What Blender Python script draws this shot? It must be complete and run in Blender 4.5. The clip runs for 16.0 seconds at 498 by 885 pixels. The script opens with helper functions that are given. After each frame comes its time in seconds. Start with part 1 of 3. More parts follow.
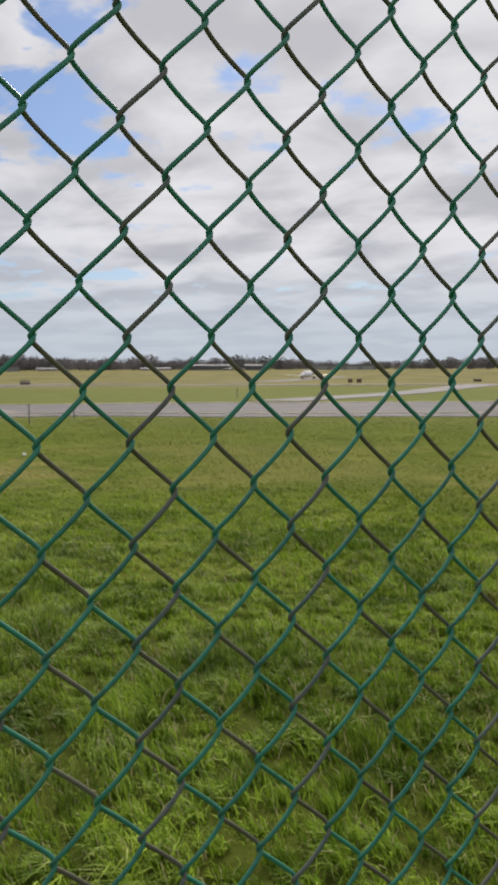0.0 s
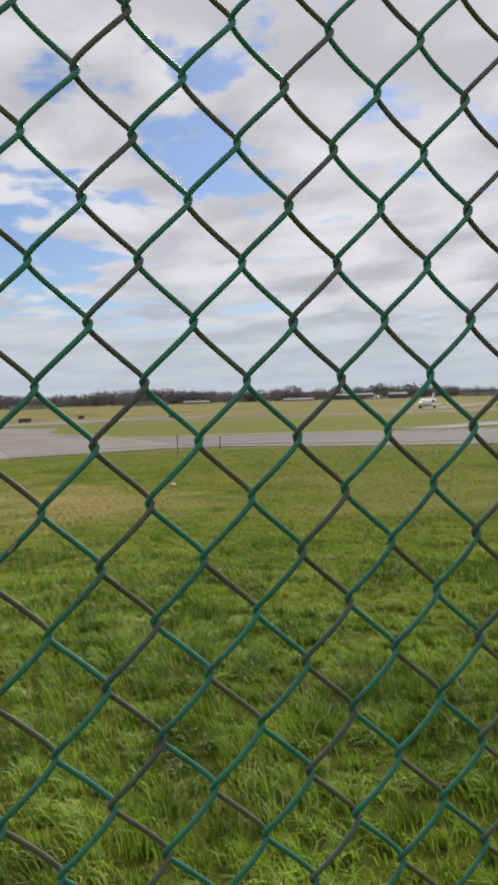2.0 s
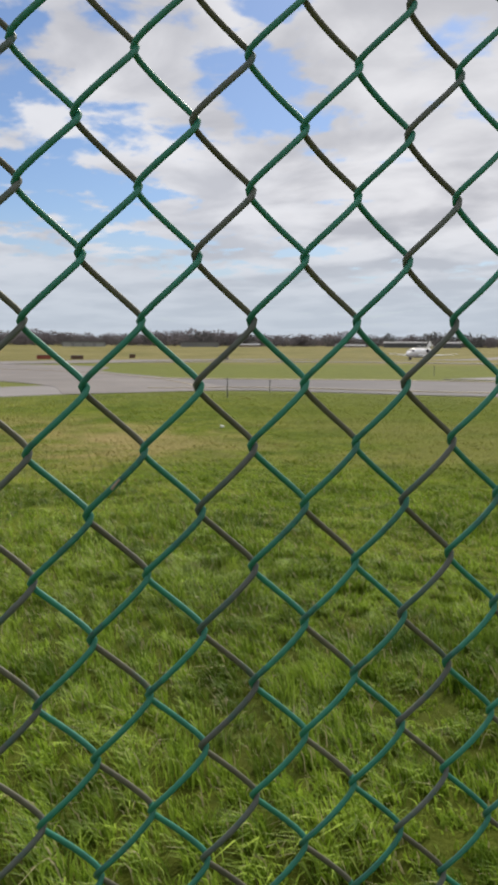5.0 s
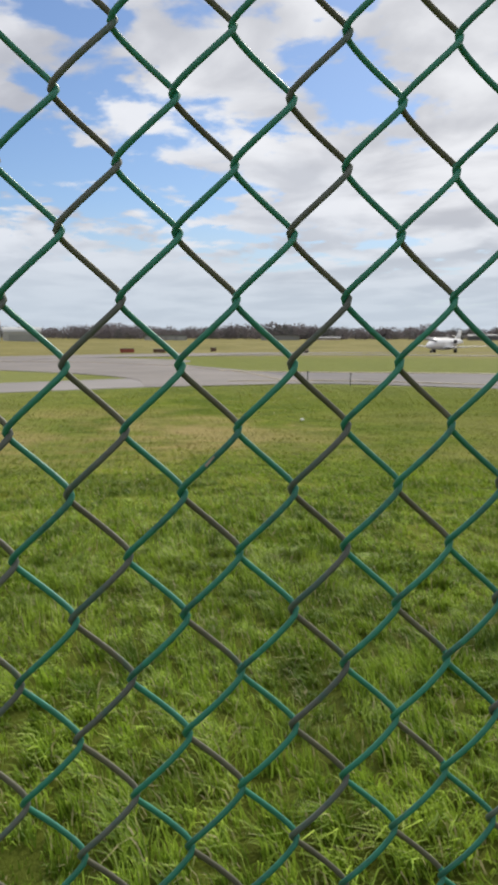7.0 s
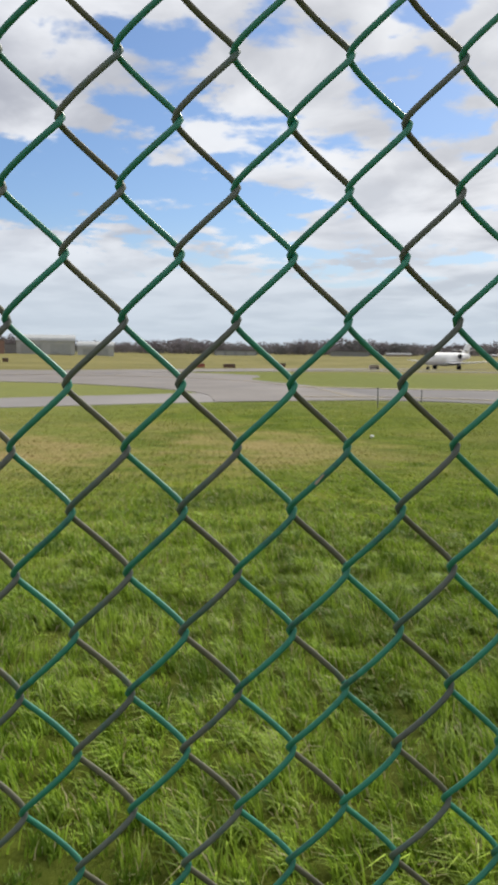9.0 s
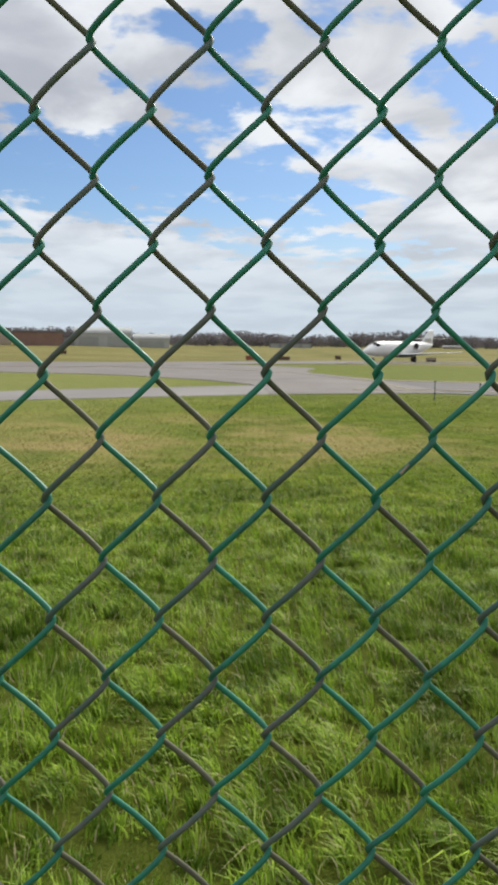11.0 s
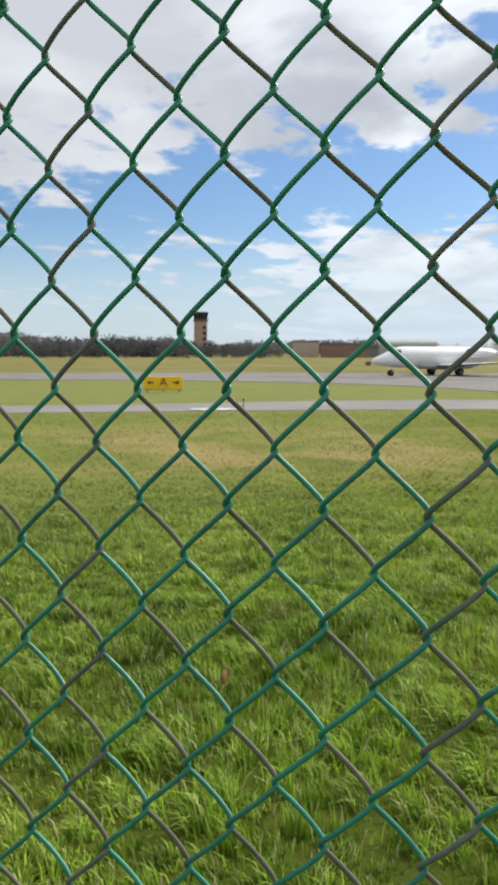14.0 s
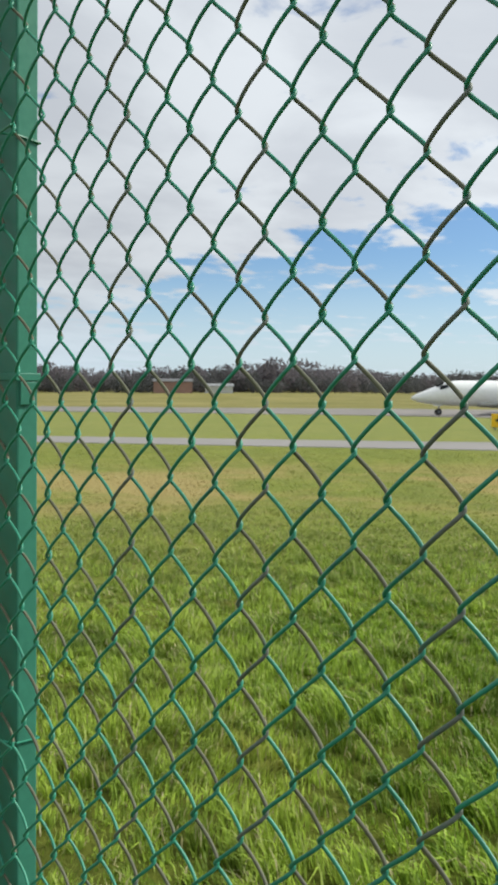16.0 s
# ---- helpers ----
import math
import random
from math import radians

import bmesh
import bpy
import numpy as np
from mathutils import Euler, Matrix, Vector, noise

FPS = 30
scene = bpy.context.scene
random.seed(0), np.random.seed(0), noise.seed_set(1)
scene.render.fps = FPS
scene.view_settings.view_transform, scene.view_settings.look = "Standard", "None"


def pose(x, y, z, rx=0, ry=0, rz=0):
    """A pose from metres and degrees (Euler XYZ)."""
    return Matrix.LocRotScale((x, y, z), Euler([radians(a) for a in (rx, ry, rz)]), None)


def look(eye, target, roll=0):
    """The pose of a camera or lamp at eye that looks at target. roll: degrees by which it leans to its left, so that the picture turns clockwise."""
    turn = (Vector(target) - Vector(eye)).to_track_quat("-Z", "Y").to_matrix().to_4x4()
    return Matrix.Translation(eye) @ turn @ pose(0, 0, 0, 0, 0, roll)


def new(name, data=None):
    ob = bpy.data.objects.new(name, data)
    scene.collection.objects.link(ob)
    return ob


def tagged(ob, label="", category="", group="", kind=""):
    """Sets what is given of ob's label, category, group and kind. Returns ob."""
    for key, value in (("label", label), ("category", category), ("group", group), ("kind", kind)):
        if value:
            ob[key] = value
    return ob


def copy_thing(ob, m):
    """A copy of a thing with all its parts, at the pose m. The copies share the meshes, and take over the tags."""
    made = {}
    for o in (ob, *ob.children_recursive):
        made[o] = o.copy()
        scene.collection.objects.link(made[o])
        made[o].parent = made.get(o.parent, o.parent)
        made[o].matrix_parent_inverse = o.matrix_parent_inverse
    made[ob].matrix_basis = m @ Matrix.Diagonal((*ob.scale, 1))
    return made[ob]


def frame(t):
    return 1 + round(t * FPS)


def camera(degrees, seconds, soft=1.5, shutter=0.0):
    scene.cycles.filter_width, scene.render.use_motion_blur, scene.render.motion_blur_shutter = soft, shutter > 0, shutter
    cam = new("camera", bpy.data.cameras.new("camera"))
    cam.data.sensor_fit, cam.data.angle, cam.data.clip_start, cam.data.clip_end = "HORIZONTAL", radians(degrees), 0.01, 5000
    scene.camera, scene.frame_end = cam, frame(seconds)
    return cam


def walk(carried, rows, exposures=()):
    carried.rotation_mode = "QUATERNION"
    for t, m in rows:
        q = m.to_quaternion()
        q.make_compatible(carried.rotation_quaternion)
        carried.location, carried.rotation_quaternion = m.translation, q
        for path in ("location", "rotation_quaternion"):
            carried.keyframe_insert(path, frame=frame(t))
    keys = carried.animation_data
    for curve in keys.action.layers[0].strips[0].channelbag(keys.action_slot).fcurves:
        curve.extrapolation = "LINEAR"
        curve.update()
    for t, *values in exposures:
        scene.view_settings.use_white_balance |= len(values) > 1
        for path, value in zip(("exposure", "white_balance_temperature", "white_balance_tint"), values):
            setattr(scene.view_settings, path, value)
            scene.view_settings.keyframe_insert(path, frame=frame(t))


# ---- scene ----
cam = camera(33.725, 16.0, soft=3.2)
# focused on the fence, so that the field beyond falls slightly out of focus
cam.data.dof.use_dof, cam.data.dof.focus_distance, cam.data.dof.aperture_fstop = True, 0.56, 50.0
TILT_X, TILT_Y = -0.266, -0.664       # the fence leans a little
PATH = [
    (0.0, pose(-0.0936, -0.5564, 1.5691, 84.625, 0.194, -27.364)),
    (0.5, pose(-0.0817, -0.5245, 1.5573, 84.345, 1.986, -22.798)),
    (1.0, pose(-0.0653, -0.5161, 1.5527, 84.716, 3.160, -21.909)),
    (1.5, pose(-0.0791, -0.4998, 1.5475, 86.749, 2.382, -19.839)),
    (2.0, pose(-0.0910, -0.5011, 1.5406, 86.871, 1.625, -17.436)),
    (2.5, pose(-0.1004, -0.4962, 1.5384, 86.344, 1.033, -16.647)),
    (3.0, pose(-0.1079, -0.4971, 1.5392, 85.711, 0.692, -15.989)),
    (3.5, pose(-0.1065, -0.4856, 1.5451, 84.699, 0.254, -15.331)),
    (4.0, pose(-0.1145, -0.4782, 1.5422, 83.991, -0.170, -14.824)),
    (6.5, pose(-0.1231, -0.4748, 1.5348, 82.364, 0.008, -10.412)),
    (7.0, pose(-0.1283, -0.4753, 1.5305, 82.531, -0.120, -8.354)),
    (7.5, pose(-0.1378, -0.4734, 1.5299, 82.578, -0.510, -7.022)),
    (8.0, pose(-0.1385, -0.4685, 1.5275, 82.824, -0.723, -5.951)),
    (8.5, pose(-0.1439, -0.4789, 1.5359, 83.125, -0.735, -4.835)),
    (9.0, pose(-0.1539, -0.4814, 1.5331, 83.576, -0.515, -3.539)),
    (11.5, pose(-0.1726, -0.4838, 1.5309, 82.924, -0.526, 1.819)),
    (12.0, pose(-0.1728, -0.4836, 1.5313, 82.932, -0.429, 3.998)),
    (12.5, pose(-0.1867, -0.4926, 1.5336, 83.102, -0.521, 6.964)),
    (13.0, pose(-0.1956, -0.4942, 1.5325, 83.491, -0.649, 11.478)),
    (13.5, pose(-0.2017, -0.4937, 1.5337, 83.617, -0.657, 16.093)),
    (14.0, pose(-0.2207, -0.4931, 1.5353, 83.669, -0.249, 21.108)),
    (14.5, pose(-0.2798, -0.4989, 1.5463, 85.128, 1.647, 27.251)),
    (15.0, pose(-0.2460, -0.4802, 1.5494, 82.573, -0.227, 25.396)),
    (15.5, pose(-0.1955, -0.4729, 1.5507, 81.258, 0.332, 35.503)),
    (16.0, pose(-0.2192, -0.5266, 1.5606, 86.085, -0.178, 44.825)),
]
EXPOSURES = [(0.0, -0.17, 6750, 11), (3.5, -0.17, 6750, 11), (6.5, -0.02, 6650, 9), (9.0, 0.05, 6650, 8), (12.5, 0.14, 6600, 5), (14.5, 0.27, 6550, 4), (16.0, 0.30, 6500, 2)]
walk(cam, PATH, EXPOSURES)

# ---- world, sun, exposure ----
SUN_AZ, SUN_EL = -35.0, 40.0          # degrees left of +y, above the horizon


def toward(az, el):
    a, e = radians(az), radians(el)
    return Vector((-math.sin(a) * math.cos(e), math.cos(a) * math.cos(e), math.sin(e)))


class Nodes:
    """Short hand for building node trees."""

    def __init__(self, tree):
        self.t = tree
        tree.nodes.clear()

    def add(self, kind, **kw):
        n = self.t.nodes.new(kind)
        for k, v in kw.items():
            if k == "op":
                n.operation = v
            elif k == "blend":
                n.blend_type = v
            elif k == "dtype":
                n.data_type = v
            elif k == "dims":
                n.noise_dimensions = v
        return n

    def put(self, sock, v):
        if isinstance(v, bpy.types.NodeSocket):
            self.t.links.new(v, sock)
        elif v is not None:
            sock.default_value = v

    def math(self, op, a, b=None, c=None, clamp=False):
        n = self.add("ShaderNodeMath", op=op)
        n.use_clamp = clamp
        for i, v in enumerate((a, b, c)):
            self.put(n.inputs[i], v)
        return n.outputs[0]

    def vec(self, op, a, b=None, scale=None):
        n = self.add("ShaderNodeVectorMath", op=op)
        self.put(n.inputs[0], a)
        self.put(n.inputs[1], b)
        if scale is not None:
            self.put(n.inputs["Scale"], scale)
        return n.outputs["Value" if op in ("DOT_PRODUCT", "LENGTH") else "Vector"]

    def noise(self, v, scale, detail=4.0, rough=0.55, dist=0.0, color=False):
        n = self.add("ShaderNodeTexNoise")
        self.put(n.inputs["Vector"], v)
        for k, x in (("Scale", scale), ("Detail", detail), ("Roughness", rough), ("Distortion", dist)):
            n.inputs[k].default_value = x
        return n.outputs["Color" if color else "Fac"]

    def ramp(self, v, lo, hi, a=0.0, b=1.0, smooth=True):
        n = self.add("ShaderNodeMapRange")
        n.interpolation_type = "SMOOTHSTEP" if smooth else "LINEAR"
        for i, x in enumerate((v, lo, hi, a, b)):
            self.put(n.inputs[i], x)
        return n.outputs[0]

    def mix(self, f, a, b, blend="MIX"):
        n = self.add("ShaderNodeMix", dtype="RGBA", blend=blend)
        self.put(n.inputs[0], f)
        for s, v in ((n.inputs[6], a), (n.inputs[7], b)):
            self.put(s, (*v, 1) if isinstance(v, tuple) and len(v) == 3 else v)
        return n.outputs[2]

    def sep(self, v):
        n = self.add("ShaderNodeSeparateXYZ")
        self.put(n.inputs[0], v)
        return n.outputs


def build_world():
    w = bpy.data.worlds.new("sky")
    w.use_nodes = True
    scene.world = w
    n = Nodes(w.node_tree)
    d = n.vec("NORMALIZE", n.add("ShaderNodeTexCoord").outputs["Generated"])
    x, y, z = n.sep(d)
    sky = n.add("ShaderNodeTexSky")
    sky.sky_type, sky.sun_disc = "NISHITA", False
    sky.sun_elevation, sky.sun_rotation = radians(SUN_EL), radians(-SUN_AZ)
    sky.air_density, sky.dust_density, sky.ozone_density = 1.0, 0.6, 2.0
    blue = n.vec("MULTIPLY", sky.outputs[0], (0.074, 0.086, 0.106))
    # flat layer of broken cumulus: directions laid out on a plane overhead
    zz = n.math("ADD", n.math("MAXIMUM", z, 0.0), 0.10)
    comb = n.add("ShaderNodeCombineXYZ")
    n.put(comb.inputs[0], n.math("DIVIDE", x, zz))
    n.put(comb.inputs[1], n.math("MULTIPLY", n.math("DIVIDE", y, zz), 0.8))
    comb.inputs[2].default_value = 3.7
    p = comb.outputs[0]
    big = n.noise(p, 0.9, 3, 0.5)
    fine = n.noise(p, 4.0, 9, 0.55, 0.2)
    shade = n.noise(n.vec("ADD", p, (4.2, 1.3, 0.4)), 1.7, 7, 0.52, 0.3)
    # bearing (left positive) and height over the horizon in degrees, a little ragged
    rag = n.sep(n.noise(n.vec("MULTIPLY", d, (1, 1, 2.2)), 9.0, 4, 0.6, color=True))
    az = n.math("MULTIPLY", n.math("ARCTAN2", n.math("MULTIPLY", x, -1.0), y), 57.2958)
    az = n.math("ADD", az, n.math("MULTIPLY", n.math("SUBTRACT", rag[0], 0.5), 16.0))
    el = n.math("MULTIPLY", n.math("ARCSINE", z), 57.2958)
    el = n.math("ADD", el, n.math("MULTIPLY", n.math("SUBTRACT", rag[1], 0.5), 6.0))

    def spread(a0, e0, ra, re, k):
        """A soft oval part of the sky."""
        u = n.math("DIVIDE", n.math("SUBTRACT", az, a0), ra)
        v = n.math("DIVIDE", n.math("SUBTRACT", el, e0), re)
        return n.ramp(n.math("ADD", n.math("MULTIPLY", u, u), n.math("MULTIPLY", v, v)), 1.5, 0.3, 0.0, k)

    def widest(ovals):
        out = spread(*ovals[0])
        for o in ovals[1:]:
            out = n.math("MAXIMUM", out, spread(*o))
        return out
    # where the cloud layer is broken, and the banks that lie low in the gaps
    clear = widest([(1, 10, 13, 5, 0.8), (18, 9.6, 13, 4.2, 1.0), (33, 4.5, 20, 6.2, 1.0), (-13, 15, 6, 3, 0.55), (-15, 22.5, 5, 2.5, 0.6),
                    (4, 17.5, 6, 3.5, 0.75), (-6, 19, 7, 3, 0.5), (-6, 6.5, 12, 2.2, 0.6), (38, 2, 14, 8, 1.0)])
    bank = widest([(6, 4.2, 15, 2.6, 0.9), (16, 5.5, 6.5, 2.8, 1.0), (-12, 9, 6, 3.5, 0.6), (-2, 13.5, 5, 1.6, 0.55)])
    cover = n.math("ADD", n.math("MULTIPLY", big, 0.35), n.math("MULTIPLY", fine, 0.65))
    cover = n.math("ADD", n.math("ADD", cover, 0.10), n.math("SUBTRACT", n.math("MULTIPLY", bank, 0.10), n.math("MULTIPLY", clear, 0.185)))
    mask = n.ramp(cover, 0.443, 0.543)
    sunward = n.ramp(n.vec("DOT_PRODUCT", d, tuple(toward(SUN_AZ, SUN_EL))), 0.6, 1.0)
    body = n.mix(n.ramp(shade, 0.36, 0.64), (0.43, 0.455, 0.54), (0.86, 0.885, 0.965))
    body = n.mix(n.math("MULTIPLY", n.ramp(az, 12.0, 32.0), 0.7), body, (0.60, 0.605, 0.675))
    body = n.vec("SCALE", body, scale=n.ramp(n.vec("DOT_PRODUCT", d, tuple(toward(SUN_AZ, SUN_EL))), -0.1, 0.5, 0.74, 1.0))
    body = n.mix(n.math("MULTIPLY", sunward, 0.40), body, (0.86, 0.865, 0.885))
    body = n.mix(n.math("MULTIPLY", bank, 0.55), body, (0.74, 0.785, 0.88))
    col = n.mix(mask, blue, body)
    haze = n.math("MULTIPLY", n.ramp(z, 0.16, 0.015, 0.0, 0.85), n.ramp(az, 14.0, 30.0, 1.0, 0.80))
    col = n.mix(haze, col, (0.55, 0.635, 0.745))
    bg = n.add("ShaderNodeBackground")
    n.put(bg.inputs[0], col)
    bg.inputs[1].default_value = 1.0
    n.put(n.add("ShaderNodeOutputWorld").inputs[0], bg.outputs[0])


build_world()
sun = new("sun", bpy.data.lights.new("sun", "SUN"))
sun.data.energy, sun.data.angle, sun.data.color = 3.3, radians(2.0), (1.0, 0.95, 0.87)
sun.matrix_world = look(toward(SUN_AZ, SUN_EL) * 100, (0, 0, 0))

# ---- materials ----


def material(name, colour, rough=0.6, metal=0.0, vary=0.25, scale=3.0, fine=40.0, bump=0.0, space="Object", dirt=None, island=0.0, spec=0.5, dirt_lo=0.55, dirt_hi=0.72, thin=0.0):
    """Painted or plain surface with colour variation at two scales and fine relief."""
    m = bpy.data.materials.new(name)
    m.use_nodes = True
    n = Nodes(m.node_tree)
    bs = n.add("ShaderNodeBsdfPrincipled")
    co = n.add("ShaderNodeTexCoord").outputs["Object"] if space == "Object" else n.add("ShaderNodeNewGeometry").outputs["Position"]
    a, b = n.noise(co, scale, 4), n.noise(co, fine, 5, 0.65)
    v = n.math("ADD", n.math("MULTIPLY", a, 0.6), n.math("MULTIPLY", b, 0.4))
    lo, hi = tuple(x * (1 - vary) for x in colour), tuple(min(1, x * (1 + vary)) for x in colour)
    col = n.mix(n.ramp(v, 0.3, 0.7), lo, hi)
    if dirt:
        col = n.mix(n.ramp(n.noise(co, scale * 2.3, 6, 0.7, 0.5), dirt_lo, dirt_hi, 0, 0.85), col, dirt)
    rnd = n.add("ShaderNodeObjectInfo").outputs["Random"]
    if island:
        rnd = n.add("ShaderNodeNewGeometry").outputs["Random Per Island"]
        col = n.mix(island, col, n.vec("SCALE", col, scale=n.ramp(rnd, 0, 1, 0.35, 1.7, False)))
    else:
        col = n.vec("SCALE", col, scale=n.ramp(rnd, 0, 1, 0.93, 1.07, False))
    n.put(bs.inputs["Base Color"], col)
    n.put(bs.inputs["Roughness"], n.ramp(b, 0.2, 0.8, max(0.05, rough - 0.1), min(1, rough + 0.1)))
    bs.inputs["Metallic"].default_value = metal
    bs.inputs["Specular IOR Level"].default_value = spec
    if bump:
        bp = n.add("ShaderNodeBump")
        bp.inputs["Strength"].default_value, bp.inputs["Distance"].default_value = 0.6, bump
        n.put(bp.inputs["Height"], v)
        n.put(bs.inputs["Normal"], bp.outputs[0])
    surf = bs.outputs[0]
    if thin:
        tr = n.add("ShaderNodeBsdfTranslucent")
        n.put(tr.inputs[0], col)
        ms = n.add("ShaderNodeMixShader")
        ms.inputs[0].default_value = thin
        n.put(ms.inputs[1], surf)
        n.put(ms.inputs[2], tr.outputs[0])
        surf = ms.outputs[0]
    n.put(n.add("ShaderNodeOutputMaterial").inputs[0], surf)
    return m


def turf(n, p, r, lo, hi):
    """Colour of the turf at p: r picks a shade between lo and hi, dark lush tufts, yellowing patches and a dry strip of cut hay."""
    dist = n.vec("LENGTH", p)
    patch = n.noise(p, 0.16, 4, 0.55, 0.3)
    mott = n.noise(p, 0.55, 6, 0.62, 0.6)
    tuft = n.noise(p, 2.6, 4, 0.6, 0.4)
    x = n.sep(p)[0]
    col = n.mix(r, lo, hi)
    far = n.ramp(dist, 3.5, 12.0)
    yellow = tuple(0.35 * a + 0.65 * b for a, b in zip((0.30, 0.265, 0.055), hi))
    dark = tuple(0.8 * a for a in lo)
    straw = (0.330, 0.262, 0.108)
    col = n.mix(n.ramp(mott, 0.52, 0.36, 0, 0.6), col, dark)
    col = n.mix(n.ramp(mott, 0.50, 0.68, 0, 0.6), col, yellow)
    col = n.mix(n.ramp(tuft, 0.52, 0.38, 0, 0.75), col, dark)
    # paler turf to the left; to the right a darker exposure tone painted in
    side = n.math("ADD", x, n.math("MULTIPLY", n.math("SUBTRACT", patch, 0.5), 10.0))
    col = n.mix(n.math("MULTIPLY", n.ramp(side, 1.0, -7.0, 0, 0.5), far), col, (0.250, 0.258, 0.084))
    col = n.mix(n.math("MULTIPLY", n.ramp(side, 1.0, 9.0, 0, 0.42), far), col, (0.122, 0.142, 0.014))
    band = n.math("MULTIPLY", n.ramp(dist, 12.0, 16.0), n.ramp(dist, 26.0, 19.0))
    amount = n.math("MULTIPLY", n.ramp(n.math("ADD", patch, n.math("MULTIPLY", mott, 0.5)), 0.63, 0.87), n.ramp(side, 7.0, 1.0, 0.25, 1.0))
    amount = n.math("MULTIPLY", amount, n.math("ADD", n.math("MULTIPLY", band, 0.85), 0.12))
    return n.mix(amount, col, straw)


def ground_material():
    m = bpy.data.materials.new("grass_ground")
    m.use_nodes = True
    n = Nodes(m.node_tree)
    bs = n.add("ShaderNodeBsdfPrincipled")
    p = n.add("ShaderNodeNewGeometry").outputs["Position"]
    dist = n.vec("LENGTH", p)
    grain = n.noise(p, 9.0, 8, 0.7)
    tuft = n.noise(p, 1.3, 5, 0.6, 0.4)
    col = turf(n, p, n.ramp(grain, 0.3, 0.7), (0.080, 0.124, 0.007), (0.180, 0.228, 0.019))
    # soil and thatch near the fence, darkened to paint shade between the long blades
    shaded_thatch = n.mix(grain, (0.044, 0.054, 0.011), (0.115, 0.128, 0.026))
    col = n.mix(n.ramp(dist, 7.5, 4.0, 0, 0.65), col, shaded_thatch)
    col = n.mix(n.ramp(dist, 26.0, 40.0, 0, 0.42), col, (0.235, 0.245, 0.095))
    # rough hay field beyond the taxiways
    hay = n.mix(n.ramp(n.noise(p, 0.05, 6, 0.65), 0.35, 0.68), (0.175, 0.165, 0.055), (0.27, 0.235, 0.095))
    wide = n.noise(p, 0.16, 4, 0.55, 0.3)
    col = n.mix(n.ramp(n.math("ADD", dist, n.math("MULTIPLY", wide, 30)), 88, 108), col, hay)
    n.put(bs.inputs["Base Color"], col)
    bs.inputs["Roughness"].default_value = 0.9
    bs.inputs["Specular IOR Level"].default_value = 0.05
    bp = n.add("ShaderNodeBump")
    bp.inputs["Strength"].default_value, bp.inputs["Distance"].default_value = 0.8, 0.06
    n.put(bp.inputs["Height"], n.math("ADD", grain, tuft))
    n.put(bs.inputs["Normal"], bp.outputs[0])
    n.put(n.add("ShaderNodeOutputMaterial").inputs[0], bs.outputs[0])
    return m


def blade_material(name, lo, hi, straw):
    """Grass blades: each blade its own green, some straw; light passes through."""
    m = bpy.data.materials.new(name)
    m.use_nodes = True
    n = Nodes(m.node_tree)
    g = n.add("ShaderNodeNewGeometry")
    r = g.outputs["Random Per Island"]
    col = turf(n, g.outputs["Position"], r, lo, hi)
    col = n.mix(n.ramp(n.math("FRACT", n.math("MULTIPLY", r, 17.3)), 1 - straw - 0.02, 1 - straw), col, (0.46, 0.41, 0.22))
    dead = n.noise(g.outputs["Position"], 0.9, 3, 0.5)
    col = n.mix(n.ramp(dead, 0.66, 0.74, 0, 0.75), col, (0.30, 0.19, 0.065))
    bs = n.add("ShaderNodeBsdfPrincipled")
    n.put(bs.inputs["Base Color"], col)
    bs.inputs["Roughness"].default_value = 0.5
    bs.inputs["Specular IOR Level"].default_value = 0.15
    tr = n.add("ShaderNodeBsdfTranslucent")
    n.put(tr.inputs[0], col)
    ms = n.add("ShaderNodeMixShader")
    ms.inputs[0].default_value = 0.3
    n.put(ms.inputs[1], bs.outputs[0])
    n.put(ms.inputs[2], tr.outputs[0])
    n.put(n.add("ShaderNodeOutputMaterial").inputs[0], ms.outputs[0])
    return m


M_GROUND = ground_material()
M_BLADE = blade_material("grass_blade", (0.074, 0.156, 0.008), (0.500, 0.690, 0.082), 0.06)
M_SHORT = blade_material("short_grass_blade", (0.178, 0.226, 0.019), (0.295, 0.362, 0.042), 0.03)
M_LONG = blade_material("long_grass_blade", (0.26, 0.36, 0.05), (0.56, 0.66, 0.20), 0.16)
M_TARMAC = material("tarmac", (0.190, 0.169, 0.156), 0.85, vary=0.22, scale=0.25, fine=14, bump=0.004, space="Position", dirt=(0.14, 0.132, 0.138))
M_ASPHALT = material("dark_asphalt", (0.128, 0.117, 0.118), 0.85, vary=0.22, scale=0.25, fine=14, bump=0.004, space="Position", dirt=(0.185, 0.168, 0.158))
M_CONCRETE = material("worn_concrete", (0.225, 0.208, 0.20), 0.85, vary=0.18, scale=0.2, fine=11, bump=0.004, space="Position")
M_WIRE = material("green_vinyl", (0.025, 0.212, 0.134), 0.44, spec=0.5, vary=0.2, scale=14, fine=160, bump=0.0004, dirt=(0.03, 0.10, 0.085))
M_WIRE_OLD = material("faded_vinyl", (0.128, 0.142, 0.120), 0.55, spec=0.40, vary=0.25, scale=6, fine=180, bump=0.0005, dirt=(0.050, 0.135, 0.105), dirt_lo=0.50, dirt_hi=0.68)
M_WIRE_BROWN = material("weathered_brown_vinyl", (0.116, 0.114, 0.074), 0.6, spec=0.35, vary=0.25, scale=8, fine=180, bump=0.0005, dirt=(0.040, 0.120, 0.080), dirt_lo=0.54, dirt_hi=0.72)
M_RUST = material("bare_rust", (0.46, 0.37, 0.28), 0.8, vary=0.4, scale=90, fine=400)
